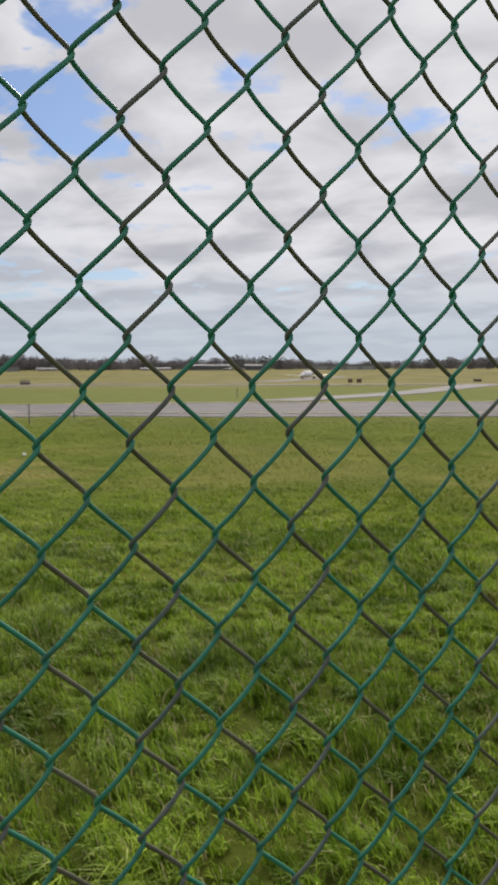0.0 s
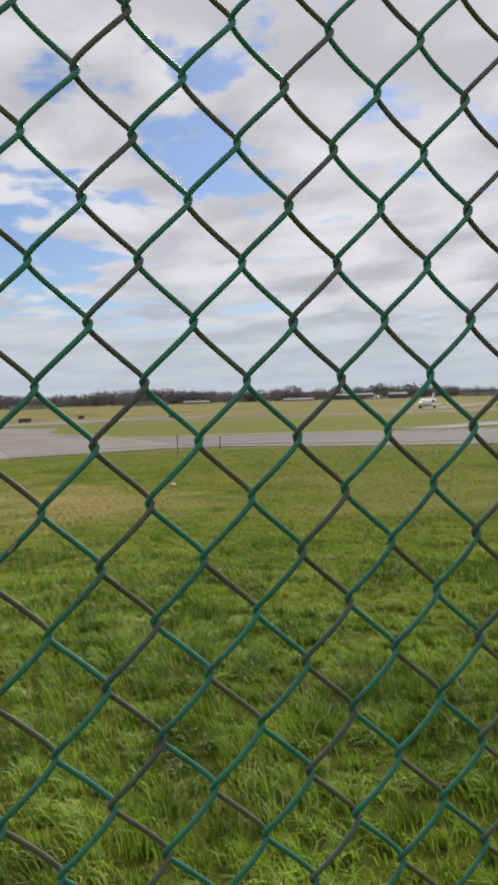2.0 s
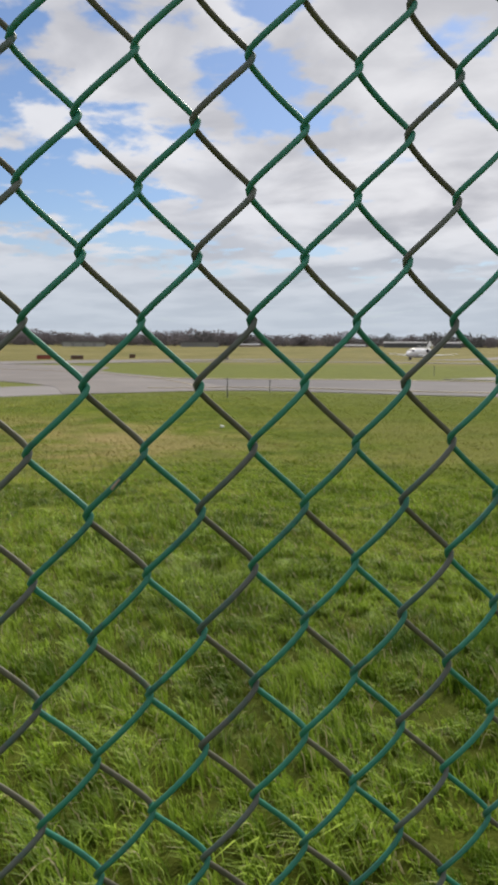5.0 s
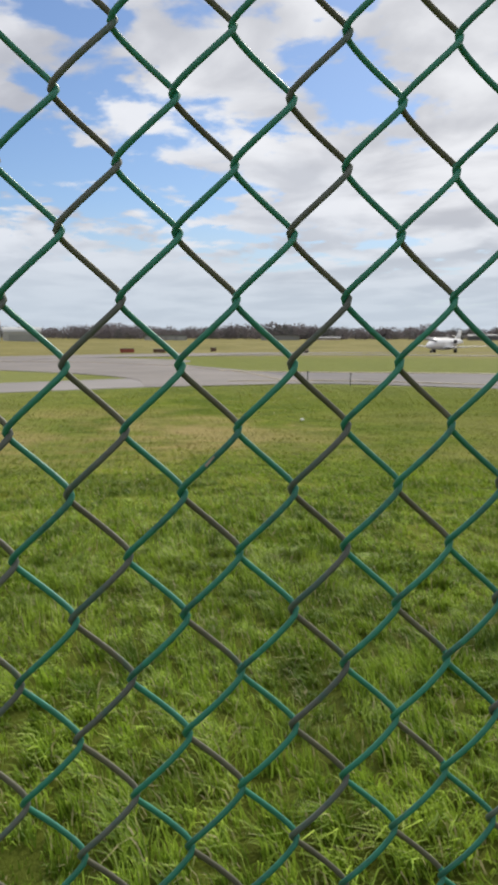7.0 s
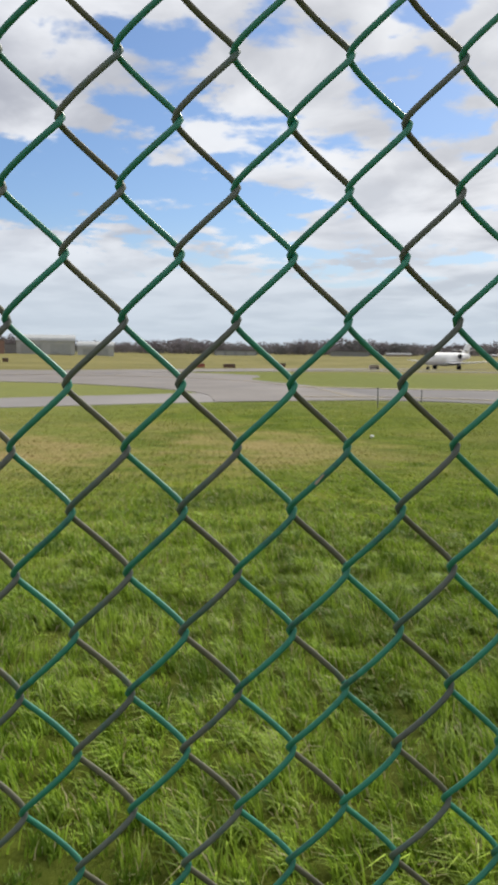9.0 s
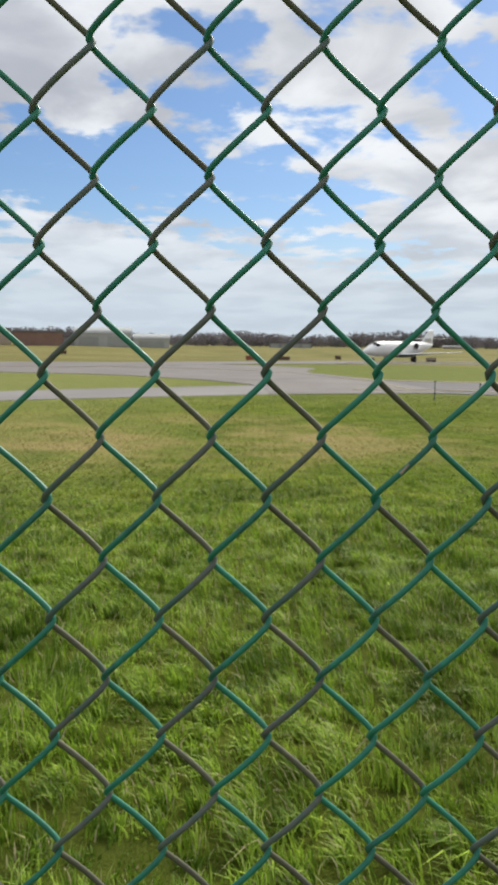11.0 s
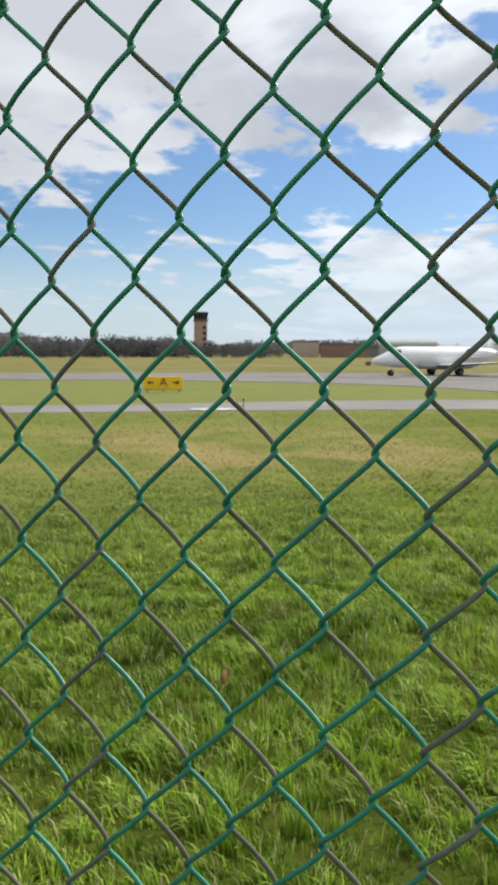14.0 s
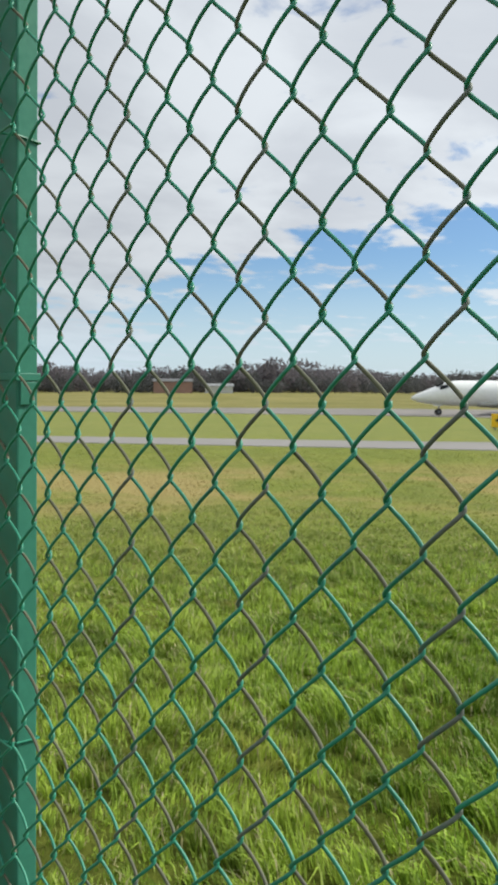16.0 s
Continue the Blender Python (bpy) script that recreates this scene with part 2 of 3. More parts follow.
M_POST = material("green_painted_steel", (0.050, 0.200, 0.142), 0.40, spec=0.22, vary=0.15, scale=5, fine=90, bump=0.0004, dirt=(0.04, 0.14, 0.10))
M_WHITE = material("white_aircraft_paint", (0.82, 0.82, 0.82), 0.28, vary=0.03, scale=0.8, fine=6)
M_BELLY = material("grey_belly_paint", (0.46, 0.46, 0.44), 0.4, vary=0.06, scale=0.8, fine=6)
M_UNDER = material("shaded_grey_wing", (0.10, 0.10, 0.10), 0.4, vary=0.1, scale=0.8, fine=6)
M_GLASS = material("dark_window_glass", (0.02, 0.025, 0.03), 0.08, vary=0.1)
M_BLACK = material("black_rubber", (0.02, 0.02, 0.021), 0.75, vary=0.2)
M_METAL = material("bare_metal", (0.55, 0.55, 0.56), 0.3, 1.0, vary=0.1)
M_YELLOW = material("yellow_sign_face", (0.86, 0.52, 0.012), 0.4, vary=0.05, scale=2, fine=25)
M_INK = material("black_lettering", (0.015, 0.015, 0.015), 0.5, vary=0.1)
M_RED = material("red_sign_face", (0.30, 0.065, 0.045), 0.5, vary=0.12)
M_BROWN = material("brown_weathered_panel", (0.13, 0.075, 0.05), 0.7, vary=0.2)
M_POSTGREY = material("grey_galvanised", (0.16, 0.17, 0.17), 0.5, 0.3, vary=0.2)
M_LEAF = material("dry_leaf", (0.52, 0.32, 0.13), 0.7, vary=0.25, scale=30, fine=200)
M_LITTER = material("white_litter", (0.8, 0.8, 0.78), 0.6, vary=0.1, scale=20)
M_PAINT = material("white_road_paint", (0.55, 0.55, 0.54), 0.7, vary=0.12, scale=2, fine=30)
M_LINE = material("worn_yellow_paint", (0.36, 0.31, 0.20), 0.8, vary=0.2, scale=2, fine=30)
M_BRICK = material("red_brick_wall", (0.27, 0.165, 0.135), 0.85, vary=0.15, scale=0.3, fine=3)
M_CREAM = material("cream_cladding", (0.50, 0.41, 0.33), 0.7, vary=0.08, scale=0.3, fine=3)
M_HANGAR = material("pale_metal_cladding", (0.47, 0.48, 0.47), 0.5, vary=0.07, scale=0.3, fine=3)
M_DOOR = material("pale_grey_door_panels", (0.37, 0.38, 0.37), 0.6, vary=0.1, scale=0.3, fine=3)
M_ROOF = material("dark_roofing", (0.13, 0.13, 0.135), 0.7, vary=0.2, scale=0.3, fine=3)
M_DARKWALL = material("dark_grey_cladding", (0.115, 0.12, 0.135), 0.7, vary=0.12, scale=0.3, fine=3)
M_PALEROOF = material("weathered_pale_roofing", (0.27, 0.275, 0.285), 0.7, vary=0.15, scale=0.3, fine=3)
M_GREYWALL = material("grey_cladding", (0.27, 0.275, 0.275), 0.7, vary=0.12, scale=0.3, fine=3)
M_TOWER = material("tower_concrete", (0.40, 0.27, 0.22), 0.85, vary=0.1, scale=0.3, fine=3)
# distance haze put into both tree colours: greyed and lightened
M_TWIG = material("hazed_twigs", (0.172, 0.156, 0.166), 0.9, vary=0.25, scale=0.05, fine=0.4, space="Position", island=0.05, spec=0.05, thin=0.45)
M_EVER = material("hazed_evergreen_leaves", (0.104, 0.107, 0.108), 0.8, vary=0.25, scale=0.05, fine=0.4, space="Position", island=0.05, spec=0.05, thin=0.4)

# ---- shared shape helpers ----


def smooth(a, b, v):
    k = max(0.0, min(1.0, (v - a) / (b - a)))
    return k * k * (3 - 2 * k)


def land(x, y):
    """Height of the ground: a low bank at the fence, the level airfield, a shallow dip far out."""
    r = math.hypot(x, y)
    dip = 2.35 - 1.75 * smooth(3, 13, math.degrees(math.atan2(-x, y)))
    z = -0.65 * smooth(2, 16, r) - dip * smooth(75, 250, r) + 1.5 * smooth(290, 620, r) + 1.4 * smooth(700, 4200, r)
    return z + 0.035 * noise.noise((x * 0.35, y * 0.35, 0)) * smooth(1.0, 3.0, r) * (1 - smooth(24, 30, r))


def link_mesh(name, verts, faces, mat, parent=None, label="", shade=False):
    me = bpy.data.meshes.new(name)
    me.from_pydata([tuple(v) for v in verts], [], faces)
    me.materials.append(mat)
    if shade:
        me.shade_smooth()
    ob = new(name, me)
    ob.parent = parent
    if label:
        ob["label"] = label
    return ob


def part(name, bm, mat, parent, label="", shade=False):
    bmesh.ops.recalc_face_normals(bm, faces=bm.faces)
    me = bpy.data.meshes.new(name)
    bm.to_mesh(me)
    bm.free()
    me.materials.append(mat)
    if shade:
        me.shade_smooth()
    ob = new(name, me)
    ob.parent = parent
    if label:
        ob["label"] = label
    return ob


def thing(name, m, label, category, group="", kind=""):
    ob = new(name)
    ob.matrix_basis = m
    return tagged(ob, label, category, group, kind)


def box(sx, sy, sz, at=(0, 0, 0), bevel=0.0, bm=None, turn=None):
    """A box standing on its base at the given place."""
    own = bm or bmesh.new()
    m = Matrix.Translation((at[0], at[1], at[2] + sz / 2))
    if turn is not None:
        m = m @ turn
    r = bmesh.ops.create_cube(own, size=1, matrix=m @ Matrix.Diagonal((sx, sy, sz, 1)))
    if bevel:
        es = list({e for v in r["verts"] for e in v.link_edges})
        bmesh.ops.bevel(own, geom=es, offset=bevel, segments=2, affect="EDGES", profile=0.5)
    return own


def rod(a, b, r, seg=10, r2=None, bm=None):
    own = bm or bmesh.new()
    a, b = Vector(a), Vector(b)
    q = (b - a).to_track_quat("Z", "Y").to_matrix().to_4x4()
    bmesh.ops.create_cone(own, cap_ends=True, segments=seg, radius1=r, radius2=r if r2 is None else r2, depth=(b - a).length,
                          matrix=Matrix.Translation((a + b) / 2) @ q)
    return own


def loft(rings, closed=True):
    """A skin over rings of equally many points, with closed ends."""
    bm = bmesh.new()
    vs = [[bm.verts.new(p) for p in ring] for ring in rings]
    n = len(rings[0])
    for a, b in zip(vs, vs[1:]):
        for i in range(n):
            bm.faces.new((a[i], a[(i + 1) % n], b[(i + 1) % n], b[i]))
    if closed:
        bm.faces.new(vs[0][::-1])
        bm.faces.new(vs[-1])
    return bm


# ---- ground and taxiways ----


def build_ground():
    radii = [0.0]
    r = 0.5
    while r < 4600:
        radii.append(r)
        r *= 1.045 if r > 30 else 1.06
    n = 240
    verts, faces = [(0, 0, land(0, 0))], []
    for r in radii[1:]:
        for i in range(n):
            a = 2 * math.pi * i / n
            x, y = r * math.sin(a), r * math.cos(a)
            verts.append((x, y, land(x, y)))
    for i in range(n):
        faces.append((0, 1 + (i + 1) % n, 1 + i))
    for k in range(len(radii) - 2):
        for i in range(n):
            a, b = 1 + k * n, 1 + (k + 1) * n
            j = (i + 1) % n
            faces.append((a + i, a + j, b + j, b + i))
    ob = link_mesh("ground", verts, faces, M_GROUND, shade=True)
    tagged(ob, "uneven airfield grass, green near the fence, straw coloured far off", "ground", kind="structure")


def curve(points, steps=10):
    """Catmull-Rom through plan points."""
    p = [Vector(q) for q in points]
    p = [2 * p[0] - p[1]] + p + [2 * p[-1] - p[-2]]
    out = []
    for i in range(1, len(p) - 2):
        for k in range(steps):
            t = k / steps
            a, b, c, d = p[i - 1:i + 3]
            out.append(0.5 * ((2 * b) + (c - a) * t + (2 * a - 5 * b + 4 * c - d) * t * t + (3 * b - a - 3 * c + d) * t ** 3))
    return out + [p[-2]]


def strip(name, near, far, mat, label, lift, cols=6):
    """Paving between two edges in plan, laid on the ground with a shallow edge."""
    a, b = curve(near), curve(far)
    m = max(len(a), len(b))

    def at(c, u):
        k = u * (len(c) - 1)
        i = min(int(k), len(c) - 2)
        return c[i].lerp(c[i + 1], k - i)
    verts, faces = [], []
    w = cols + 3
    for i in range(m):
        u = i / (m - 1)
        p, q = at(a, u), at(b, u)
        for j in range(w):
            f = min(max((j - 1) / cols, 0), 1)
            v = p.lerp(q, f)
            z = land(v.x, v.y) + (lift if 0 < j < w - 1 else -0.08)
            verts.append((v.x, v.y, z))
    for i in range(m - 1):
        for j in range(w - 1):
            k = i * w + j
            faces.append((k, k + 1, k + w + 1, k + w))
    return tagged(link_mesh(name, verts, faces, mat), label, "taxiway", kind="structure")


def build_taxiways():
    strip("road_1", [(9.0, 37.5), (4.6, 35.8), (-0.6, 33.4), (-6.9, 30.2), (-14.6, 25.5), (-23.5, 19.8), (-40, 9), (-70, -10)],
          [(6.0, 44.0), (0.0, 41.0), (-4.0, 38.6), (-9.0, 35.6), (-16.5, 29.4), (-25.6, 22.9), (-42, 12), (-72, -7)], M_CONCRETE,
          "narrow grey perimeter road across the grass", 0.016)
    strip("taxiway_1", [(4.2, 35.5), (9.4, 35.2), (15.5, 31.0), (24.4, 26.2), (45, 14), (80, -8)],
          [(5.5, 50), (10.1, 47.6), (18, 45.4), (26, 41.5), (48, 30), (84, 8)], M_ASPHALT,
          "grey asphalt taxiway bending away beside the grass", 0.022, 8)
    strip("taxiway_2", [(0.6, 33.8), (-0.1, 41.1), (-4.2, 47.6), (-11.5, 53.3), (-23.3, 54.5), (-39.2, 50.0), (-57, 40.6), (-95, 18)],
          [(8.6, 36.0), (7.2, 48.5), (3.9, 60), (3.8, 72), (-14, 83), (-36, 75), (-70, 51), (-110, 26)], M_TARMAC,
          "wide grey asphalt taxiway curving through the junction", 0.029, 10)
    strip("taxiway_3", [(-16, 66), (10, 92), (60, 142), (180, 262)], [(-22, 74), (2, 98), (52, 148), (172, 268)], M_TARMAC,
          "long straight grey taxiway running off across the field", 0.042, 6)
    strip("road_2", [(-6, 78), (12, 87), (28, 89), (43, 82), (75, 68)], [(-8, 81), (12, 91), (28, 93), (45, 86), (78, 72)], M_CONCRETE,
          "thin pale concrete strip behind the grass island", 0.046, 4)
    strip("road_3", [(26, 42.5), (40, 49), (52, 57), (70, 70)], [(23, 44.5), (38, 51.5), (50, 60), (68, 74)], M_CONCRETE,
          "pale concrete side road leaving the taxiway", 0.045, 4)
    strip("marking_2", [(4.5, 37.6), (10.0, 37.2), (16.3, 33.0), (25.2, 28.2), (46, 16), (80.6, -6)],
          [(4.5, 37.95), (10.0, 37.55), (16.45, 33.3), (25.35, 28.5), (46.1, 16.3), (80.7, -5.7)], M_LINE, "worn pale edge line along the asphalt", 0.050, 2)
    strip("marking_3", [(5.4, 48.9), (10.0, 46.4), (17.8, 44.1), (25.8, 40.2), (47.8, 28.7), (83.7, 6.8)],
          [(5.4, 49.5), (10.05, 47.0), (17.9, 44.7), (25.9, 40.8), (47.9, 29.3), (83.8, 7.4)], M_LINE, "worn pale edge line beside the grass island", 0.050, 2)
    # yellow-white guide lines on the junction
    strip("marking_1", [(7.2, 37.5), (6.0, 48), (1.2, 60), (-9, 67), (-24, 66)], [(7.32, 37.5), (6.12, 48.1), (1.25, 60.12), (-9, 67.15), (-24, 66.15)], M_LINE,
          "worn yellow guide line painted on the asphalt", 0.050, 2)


build_ground()
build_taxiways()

# ---- chain link fence ----
A, B = 0.06567, 0.0745               # width and height of one mesh opening
Z0 = 1.55
WIRE_R = 0.0019
RIG = Matrix.Translation((-0.15, 0, 1.53)) @ pose(0, 0, 0, TILT_X) @ pose(0, 0, 0, 0, TILT_Y) @ Matrix.Translation((0.15, 0, -1.53))


def spiral_mesh(name, mat, back, rows=60, per=12, sides=7):
    """One flattened spiral wire: rising strokes in front, falling strokes behind, hooked round its neighbours at the bends."""
    half, e, depth, k = A / 4, 0.0015, 0.0054, 0.968
    pts = []
    for i in range(rows * per + 1):
        th = -math.pi / 2 + math.pi * i / per
        x = (half + e) * math.asin(k * math.sin(th)) / math.asin(k)
        y = -depth * math.copysign(abs(math.cos(th)) ** 0.6, math.cos(th))
        z = (i / per) * B / 2
        pts.append(Vector((x, y, z)))
    verts, faces = [], []
    for i, p in enumerate(pts):
        t = (pts[min(i + 1, len(pts) - 1)] - pts[max(i - 1, 0)]).normalized()
        u = t.cross(Vector((0, 1, 0.3))).normalized()
        v = t.cross(u)
        for j in range(sides):
            a = 2 * math.pi * j / sides
            verts.append(p + WIRE_R * (math.cos(a) * u + math.sin(a) * v))
    for i in range(len(pts) - 1):
        for j in range(sides):
            q = (j + 1) % sides
            faces.append((i * sides + j, i * sides + q, (i + 1) * sides + q, (i + 1) * sides + j))
    me = bpy.data.meshes.new(name)
    me.from_pydata(verts, [], faces)
    me.materials.append(mat)
    me.materials.append(back)
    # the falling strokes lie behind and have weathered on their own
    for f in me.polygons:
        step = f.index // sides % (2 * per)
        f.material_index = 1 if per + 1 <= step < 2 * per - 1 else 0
    me.shade_smooth()
    return me


POST_X, POST_Y, POST_W, POST_D, POST_LEAN = -1.176, 0.012, 0.075, 0.030, 2.0


def build_fence():
    fence = thing("chain_link_fence", RIG, "green vinyl coated chain link fence with some faded wires", "fence")
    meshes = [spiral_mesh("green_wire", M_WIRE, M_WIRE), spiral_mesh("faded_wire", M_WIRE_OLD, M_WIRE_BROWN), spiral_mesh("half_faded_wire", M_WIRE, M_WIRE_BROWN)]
    rnd, luck = random.Random(4), random.Random(8)
    for k in range(-68, 40):
        # every second wire has faded; near the post and at the far end mostly on its back alone
        half = k == -3 or luck.random() < (0.85 if k < -10 else 0.1 if k < 1 else 0.5)
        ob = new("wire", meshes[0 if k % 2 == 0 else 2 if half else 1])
        ob.parent = fence
        # lowest bend of wire k: a left bend in the row that has the parity of k
        r0 = -36 + (k % 2)
        ob.location = ((k + 0.5) * A / 2 + rnd.uniform(-0.0005, 0.0005), rnd.uniform(-0.0006, 0.0006), Z0 + r0 * B / 2 + rnd.uniform(-0.0007, 0.0007))
    # scraped coating on one stroke
    c, r = -2.5, -2.5
    p = Vector((c * A / 2, -0.0056, Z0 + r * B / 2))
    s = Vector((A / 2, 0, B / 2)).normalized()
    off = Vector((-0.0006, -0.0013, 0.0006))
    part("scrape", rod(p - s * 0.0045 + off, p + s * 0.0030 + off, 0.0009, 8, 0.0006), M_RUST, fence, "bare rusty scrape in the coating")
    post = part("post", box(POST_W, POST_D, 3.0, (0, 0, -1.85), 0.0025), M_POST, fence, "flat sided green painted steel post")
    post.location, post.rotation_euler = (POST_X - POST_W / 2, POST_Y + POST_D / 2, 1.5), (0, radians(POST_LEAN), 0)
    part("cap", box(POST_W + 0.008, POST_D + 0.008, 0.012, (0, 0, 1.15), 0.002), M_POST, post)
    part("collar", box(POST_W + 0.006, POST_D + 0.006, 0.010, (0, 0, 0.080), 0.001), M_POST, post, "flat steel band round the post")
    part("bracket", box(0.004, POST_D * 0.8, 0.030, (POST_W / 2 + 0.002, 0, 0.049), 0.001), M_POST, post, "small welded bracket")
    for z in (-0.9, -0.4, 0.385):
        bm = bmesh.new()
        w, d = POST_W / 2 + 0.002, POST_D / 2 + 0.002
        loop = [(-w, -d - 0.012, z), (w * 0.6, -d - 0.014, z + 0.003), (w, -d, z + 0.001), (w, d, z - 0.002), (-w, d, z), (-w, -d - 0.012, z)]
        for p, q in zip(loop, loop[1:]):
            rod(p, q, 0.0016, 7, bm=bm)
        rod((w * 0.6, -d - 0.014, z + 0.003), (w * 1.5, -d - 0.018, z + 0.006), 0.0015, 7, bm=bm)
        part("tie_wire", bm, M_WIRE, post, "thin twisted tie wire")


build_fence()

# ---- airplane ----


def ellipse_ring(x, cy, cz, ry, rz, n=28, flat=0.0):
    out = []
    for i in range(n):
        a = 2 * math.pi * i / n
        s, c = math.sin(a), math.cos(a)
        out.append((x, cy + ry * s, cz + rz * c * (1 - flat * (c < 0))))
    return out


def aerofoil(le, chord, thick, n=9):
    """Section points, leading edge at x = le and running aft (to -x); returns (x, t) pairs."""
    up, lo = [], []
    for i in range(n):
        u = 0.5 - 0.5 * math.cos(math.pi * i / (n - 1))
        t = 5 * thick * (0.2969 * math.sqrt(u) - 0.126 * u - 0.3516 * u * u + 0.2843 * u ** 3 - 0.1015 * u ** 4) * chord
        up.append((le - u * chord, t))
        lo.append((le - u * chord, -t * 0.8))
    return up + lo[-2:0:-1]


def wheel(parent, at, r, w):
    bm = bmesh.new()
    x, y, z = at
    rod((x, y - w / 2, z), (x, y + w / 2, z), r, 20, bm=bm)
    bmesh.ops.bevel(bm, geom=[e for e in bm.edges if abs(e.verts[0].co.y - e.verts[1].co.y) < 1e-4], offset=w * 0.25, segments=2, affect="EDGES")
    t = part("wheel", bm, M_BLACK, parent, "black rubber tyre", True)
    part("hub", rod((x, y - w / 2 - 0.01, z), (x, y + w / 2 + 0.01, z), r * 0.45, 14), M_POSTGREY, t)


def build_airplane():
    """A twin-engined business jet. Its own x points to the nose, its origin lies on the ground between the main wheels."""
    jet = thing("airplane", pose(0, 0, 0), "white twin-engined business jet taxiing on the airfield", "airplane")
    prof = [(8.10, 1.30, 0.03, 0.03), (7.95, 1.31, 0.20, 0.17), (7.55, 1.34, 0.42, 0.34), (6.95, 1.40, 0.62, 0.52), (6.35, 1.50, 0.77, 0.68),
            (5.75, 1.62, 0.88, 0.86), (5.15, 1.67, 0.95, 0.95), (4.4, 1.68, 0.98, 0.98), (2.0, 1.68, 0.98, 0.98), (-1.5, 1.68, 0.98, 0.98),
            (-2.8, 1.72, 0.95, 0.93), (-4.2, 1.84, 0.82, 0.78), (-5.6, 2.0, 0.60, 0.56), (-6.8, 2.15, 0.36, 0.34), (-7.5, 2.22, 0.14, 0.14)]
    bm = loft([ellipse_ring(x, 0, cz, ry, rz) for x, cz, ry, rz in prof])
    fus = part("fuselage", bm, M_WHITE, jet, "white painted fuselage", True)
    # belly fairing
    bm = loft([ellipse_ring(x, 0, 0.88, ry, rz, 20) for x, ry, rz in ((3.6, 0.1, 0.05), (2.8, 0.75, 0.27), (1.0, 1.05, 0.36), (-1.0, 1.05, 0.36), (-2.8, 0.7, 0.27), (-3.8, 0.1, 0.05))])
    part("belly_fairing", bm, M_BELLY, fus, "grey belly fairing", True)
    # windscreen: panes that follow the nose skin
    def skin(x, ang, off):
        for (xa, ca, ya, za), (xb, cb, yb, zb) in zip(prof, prof[1:]):
            if xb <= x <= xa:
                u = (xa - x) / (xa - xb)
                cz, ry, rz = ca + (cb - ca) * u, ya + (yb - ya) * u + off, za + (zb - za) * u + off
                return Vector((x, ry * math.sin(ang), cz + rz * math.cos(ang)))

    def pane(name, x0, x1, a0, a1, mat, label=""):
        k = 4
        bm = bmesh.new()
        for off in (0.012,):
            g = [[bm.verts.new(skin(x0 + (x1 - x0) * i / k, radians(a0 + (a1 - a0) * j / k), off)) for j in range(k + 1)] for i in range(k + 1)]
            for i in range(k):
                for j in range(k):
                    bm.faces.new((g[i][j], g[i + 1][j], g[i + 1][j + 1], g[i][j + 1]))
        bmesh.ops.solidify(bm, geom=bm.faces[:], thickness=0.01)
        return part(name, bm, mat, fus, label)
    for s in (1, -1):
        pane("windscreen", 6.25, 5.70, s * 4, s * 34, M_GLASS, "dark cockpit windscreen")
        pane("cockpit_window", 6.05, 5.42, s * 38, s * 62, M_GLASS, "dark cockpit side window")
    # wings
    for s in (1, -1):
        rings = []
        for y, le, ch, z, th in ((0.6, 1.9, 3.6, 0.90, 0.12), (2.2, 1.15, 2.9, 0.98, 0.11), (5.0, -0.15, 1.9, 1.16, 0.10), (7.9, -1.5, 1.15, 1.34, 0.09), (8.2, -1.75, 0.6, 1.36, 0.08)):
            rings.append([(x, s * y, z + t) for x, t in aerofoil(le, ch, th)])
        w = part("wing", loft(rings), M_WHITE, jet, "swept white wing with a dark grey, shade-toned underside", True)
        # dark grey underside, its shade put into the colour of downward faces
        w.data.materials.append(M_UNDER)
        for f in w.data.polygons:
            f.material_index = 1 if f.normal.z < 0 else 0
        part("leading_edge", loft([[(x + 0.01, s * y, z + t) for x, t in aerofoil(le, 0.22, 0.35, 6)] for y, le, z in ((2.2, 1.15, 0.98), (5.0, -0.15, 1.16), (7.9, -1.5, 1.34))]), M_METAL, w, "bare metal leading edge", True)
    # fin and tailplane
    rings = []
    for z, le, ch in ((2.1, -3.6, 3.9), (2.7, -4.9, 2.6), (3.9, -6.1, 1.75), (4.25, -6.6, 1.2)):
        rings.append([(x, t, z) for x, t in aerofoil(le, ch, 0.09)])
    fin = part("fin", loft(rings), M_WHITE, jet, "white swept tail fin", True)
    for s in (1, -1):
        rings = []
        for y, le, ch, z in ((0.05, -5.5, 1.7, 2.95), (1.6, -6.15, 1.2, 3.05), (3.1, -6.8, 0.75, 3.15)):
            rings.append([(x, s * y, z + t) for x, t in aerofoil(le, ch, 0.09)])
        part("tailplane", loft(rings), M_BELLY, fin, "grey swept tailplane", True)
    # engines on the rear fuselage
    for s in (1, -1):
        c, z = s * 1.42, 2.05
        rings = [ellipse_ring(x, c, z, r, r, 24) for x, r in ((-1.55, 0.36), (-1.50, 0.43), (-1.65, 0.47), (-2.4, 0.52), (-3.4, 0.49), (-4.3, 0.36), (-4.5, 0.31))]
        e = part("engine", loft(rings), M_WHITE, jet, "white rear engine nacelle", True)
        part("intake", loft([ellipse_ring(x, c, z, r, r, 24) for x, r in ((-1.535, 0.375), (-1.53, 0.37), (-1.52, 0.34), (-1.515, 0.1))]), M_BLACK, e, "black engine intake", True)
        part("intake_lip", loft([ellipse_ring(-1.49, c, z, 0.43, 0.43, 24), ellipse_ring(-1.545, c, z, 0.452, 0.452, 24)], False), M_METAL, e, "polished intake lip", True)
        part("exhaust", rod((-4.45, c, z), (-4.75, c, z), 0.29, 20, 0.24), M_METAL, e, "bare metal exhaust cone", True)
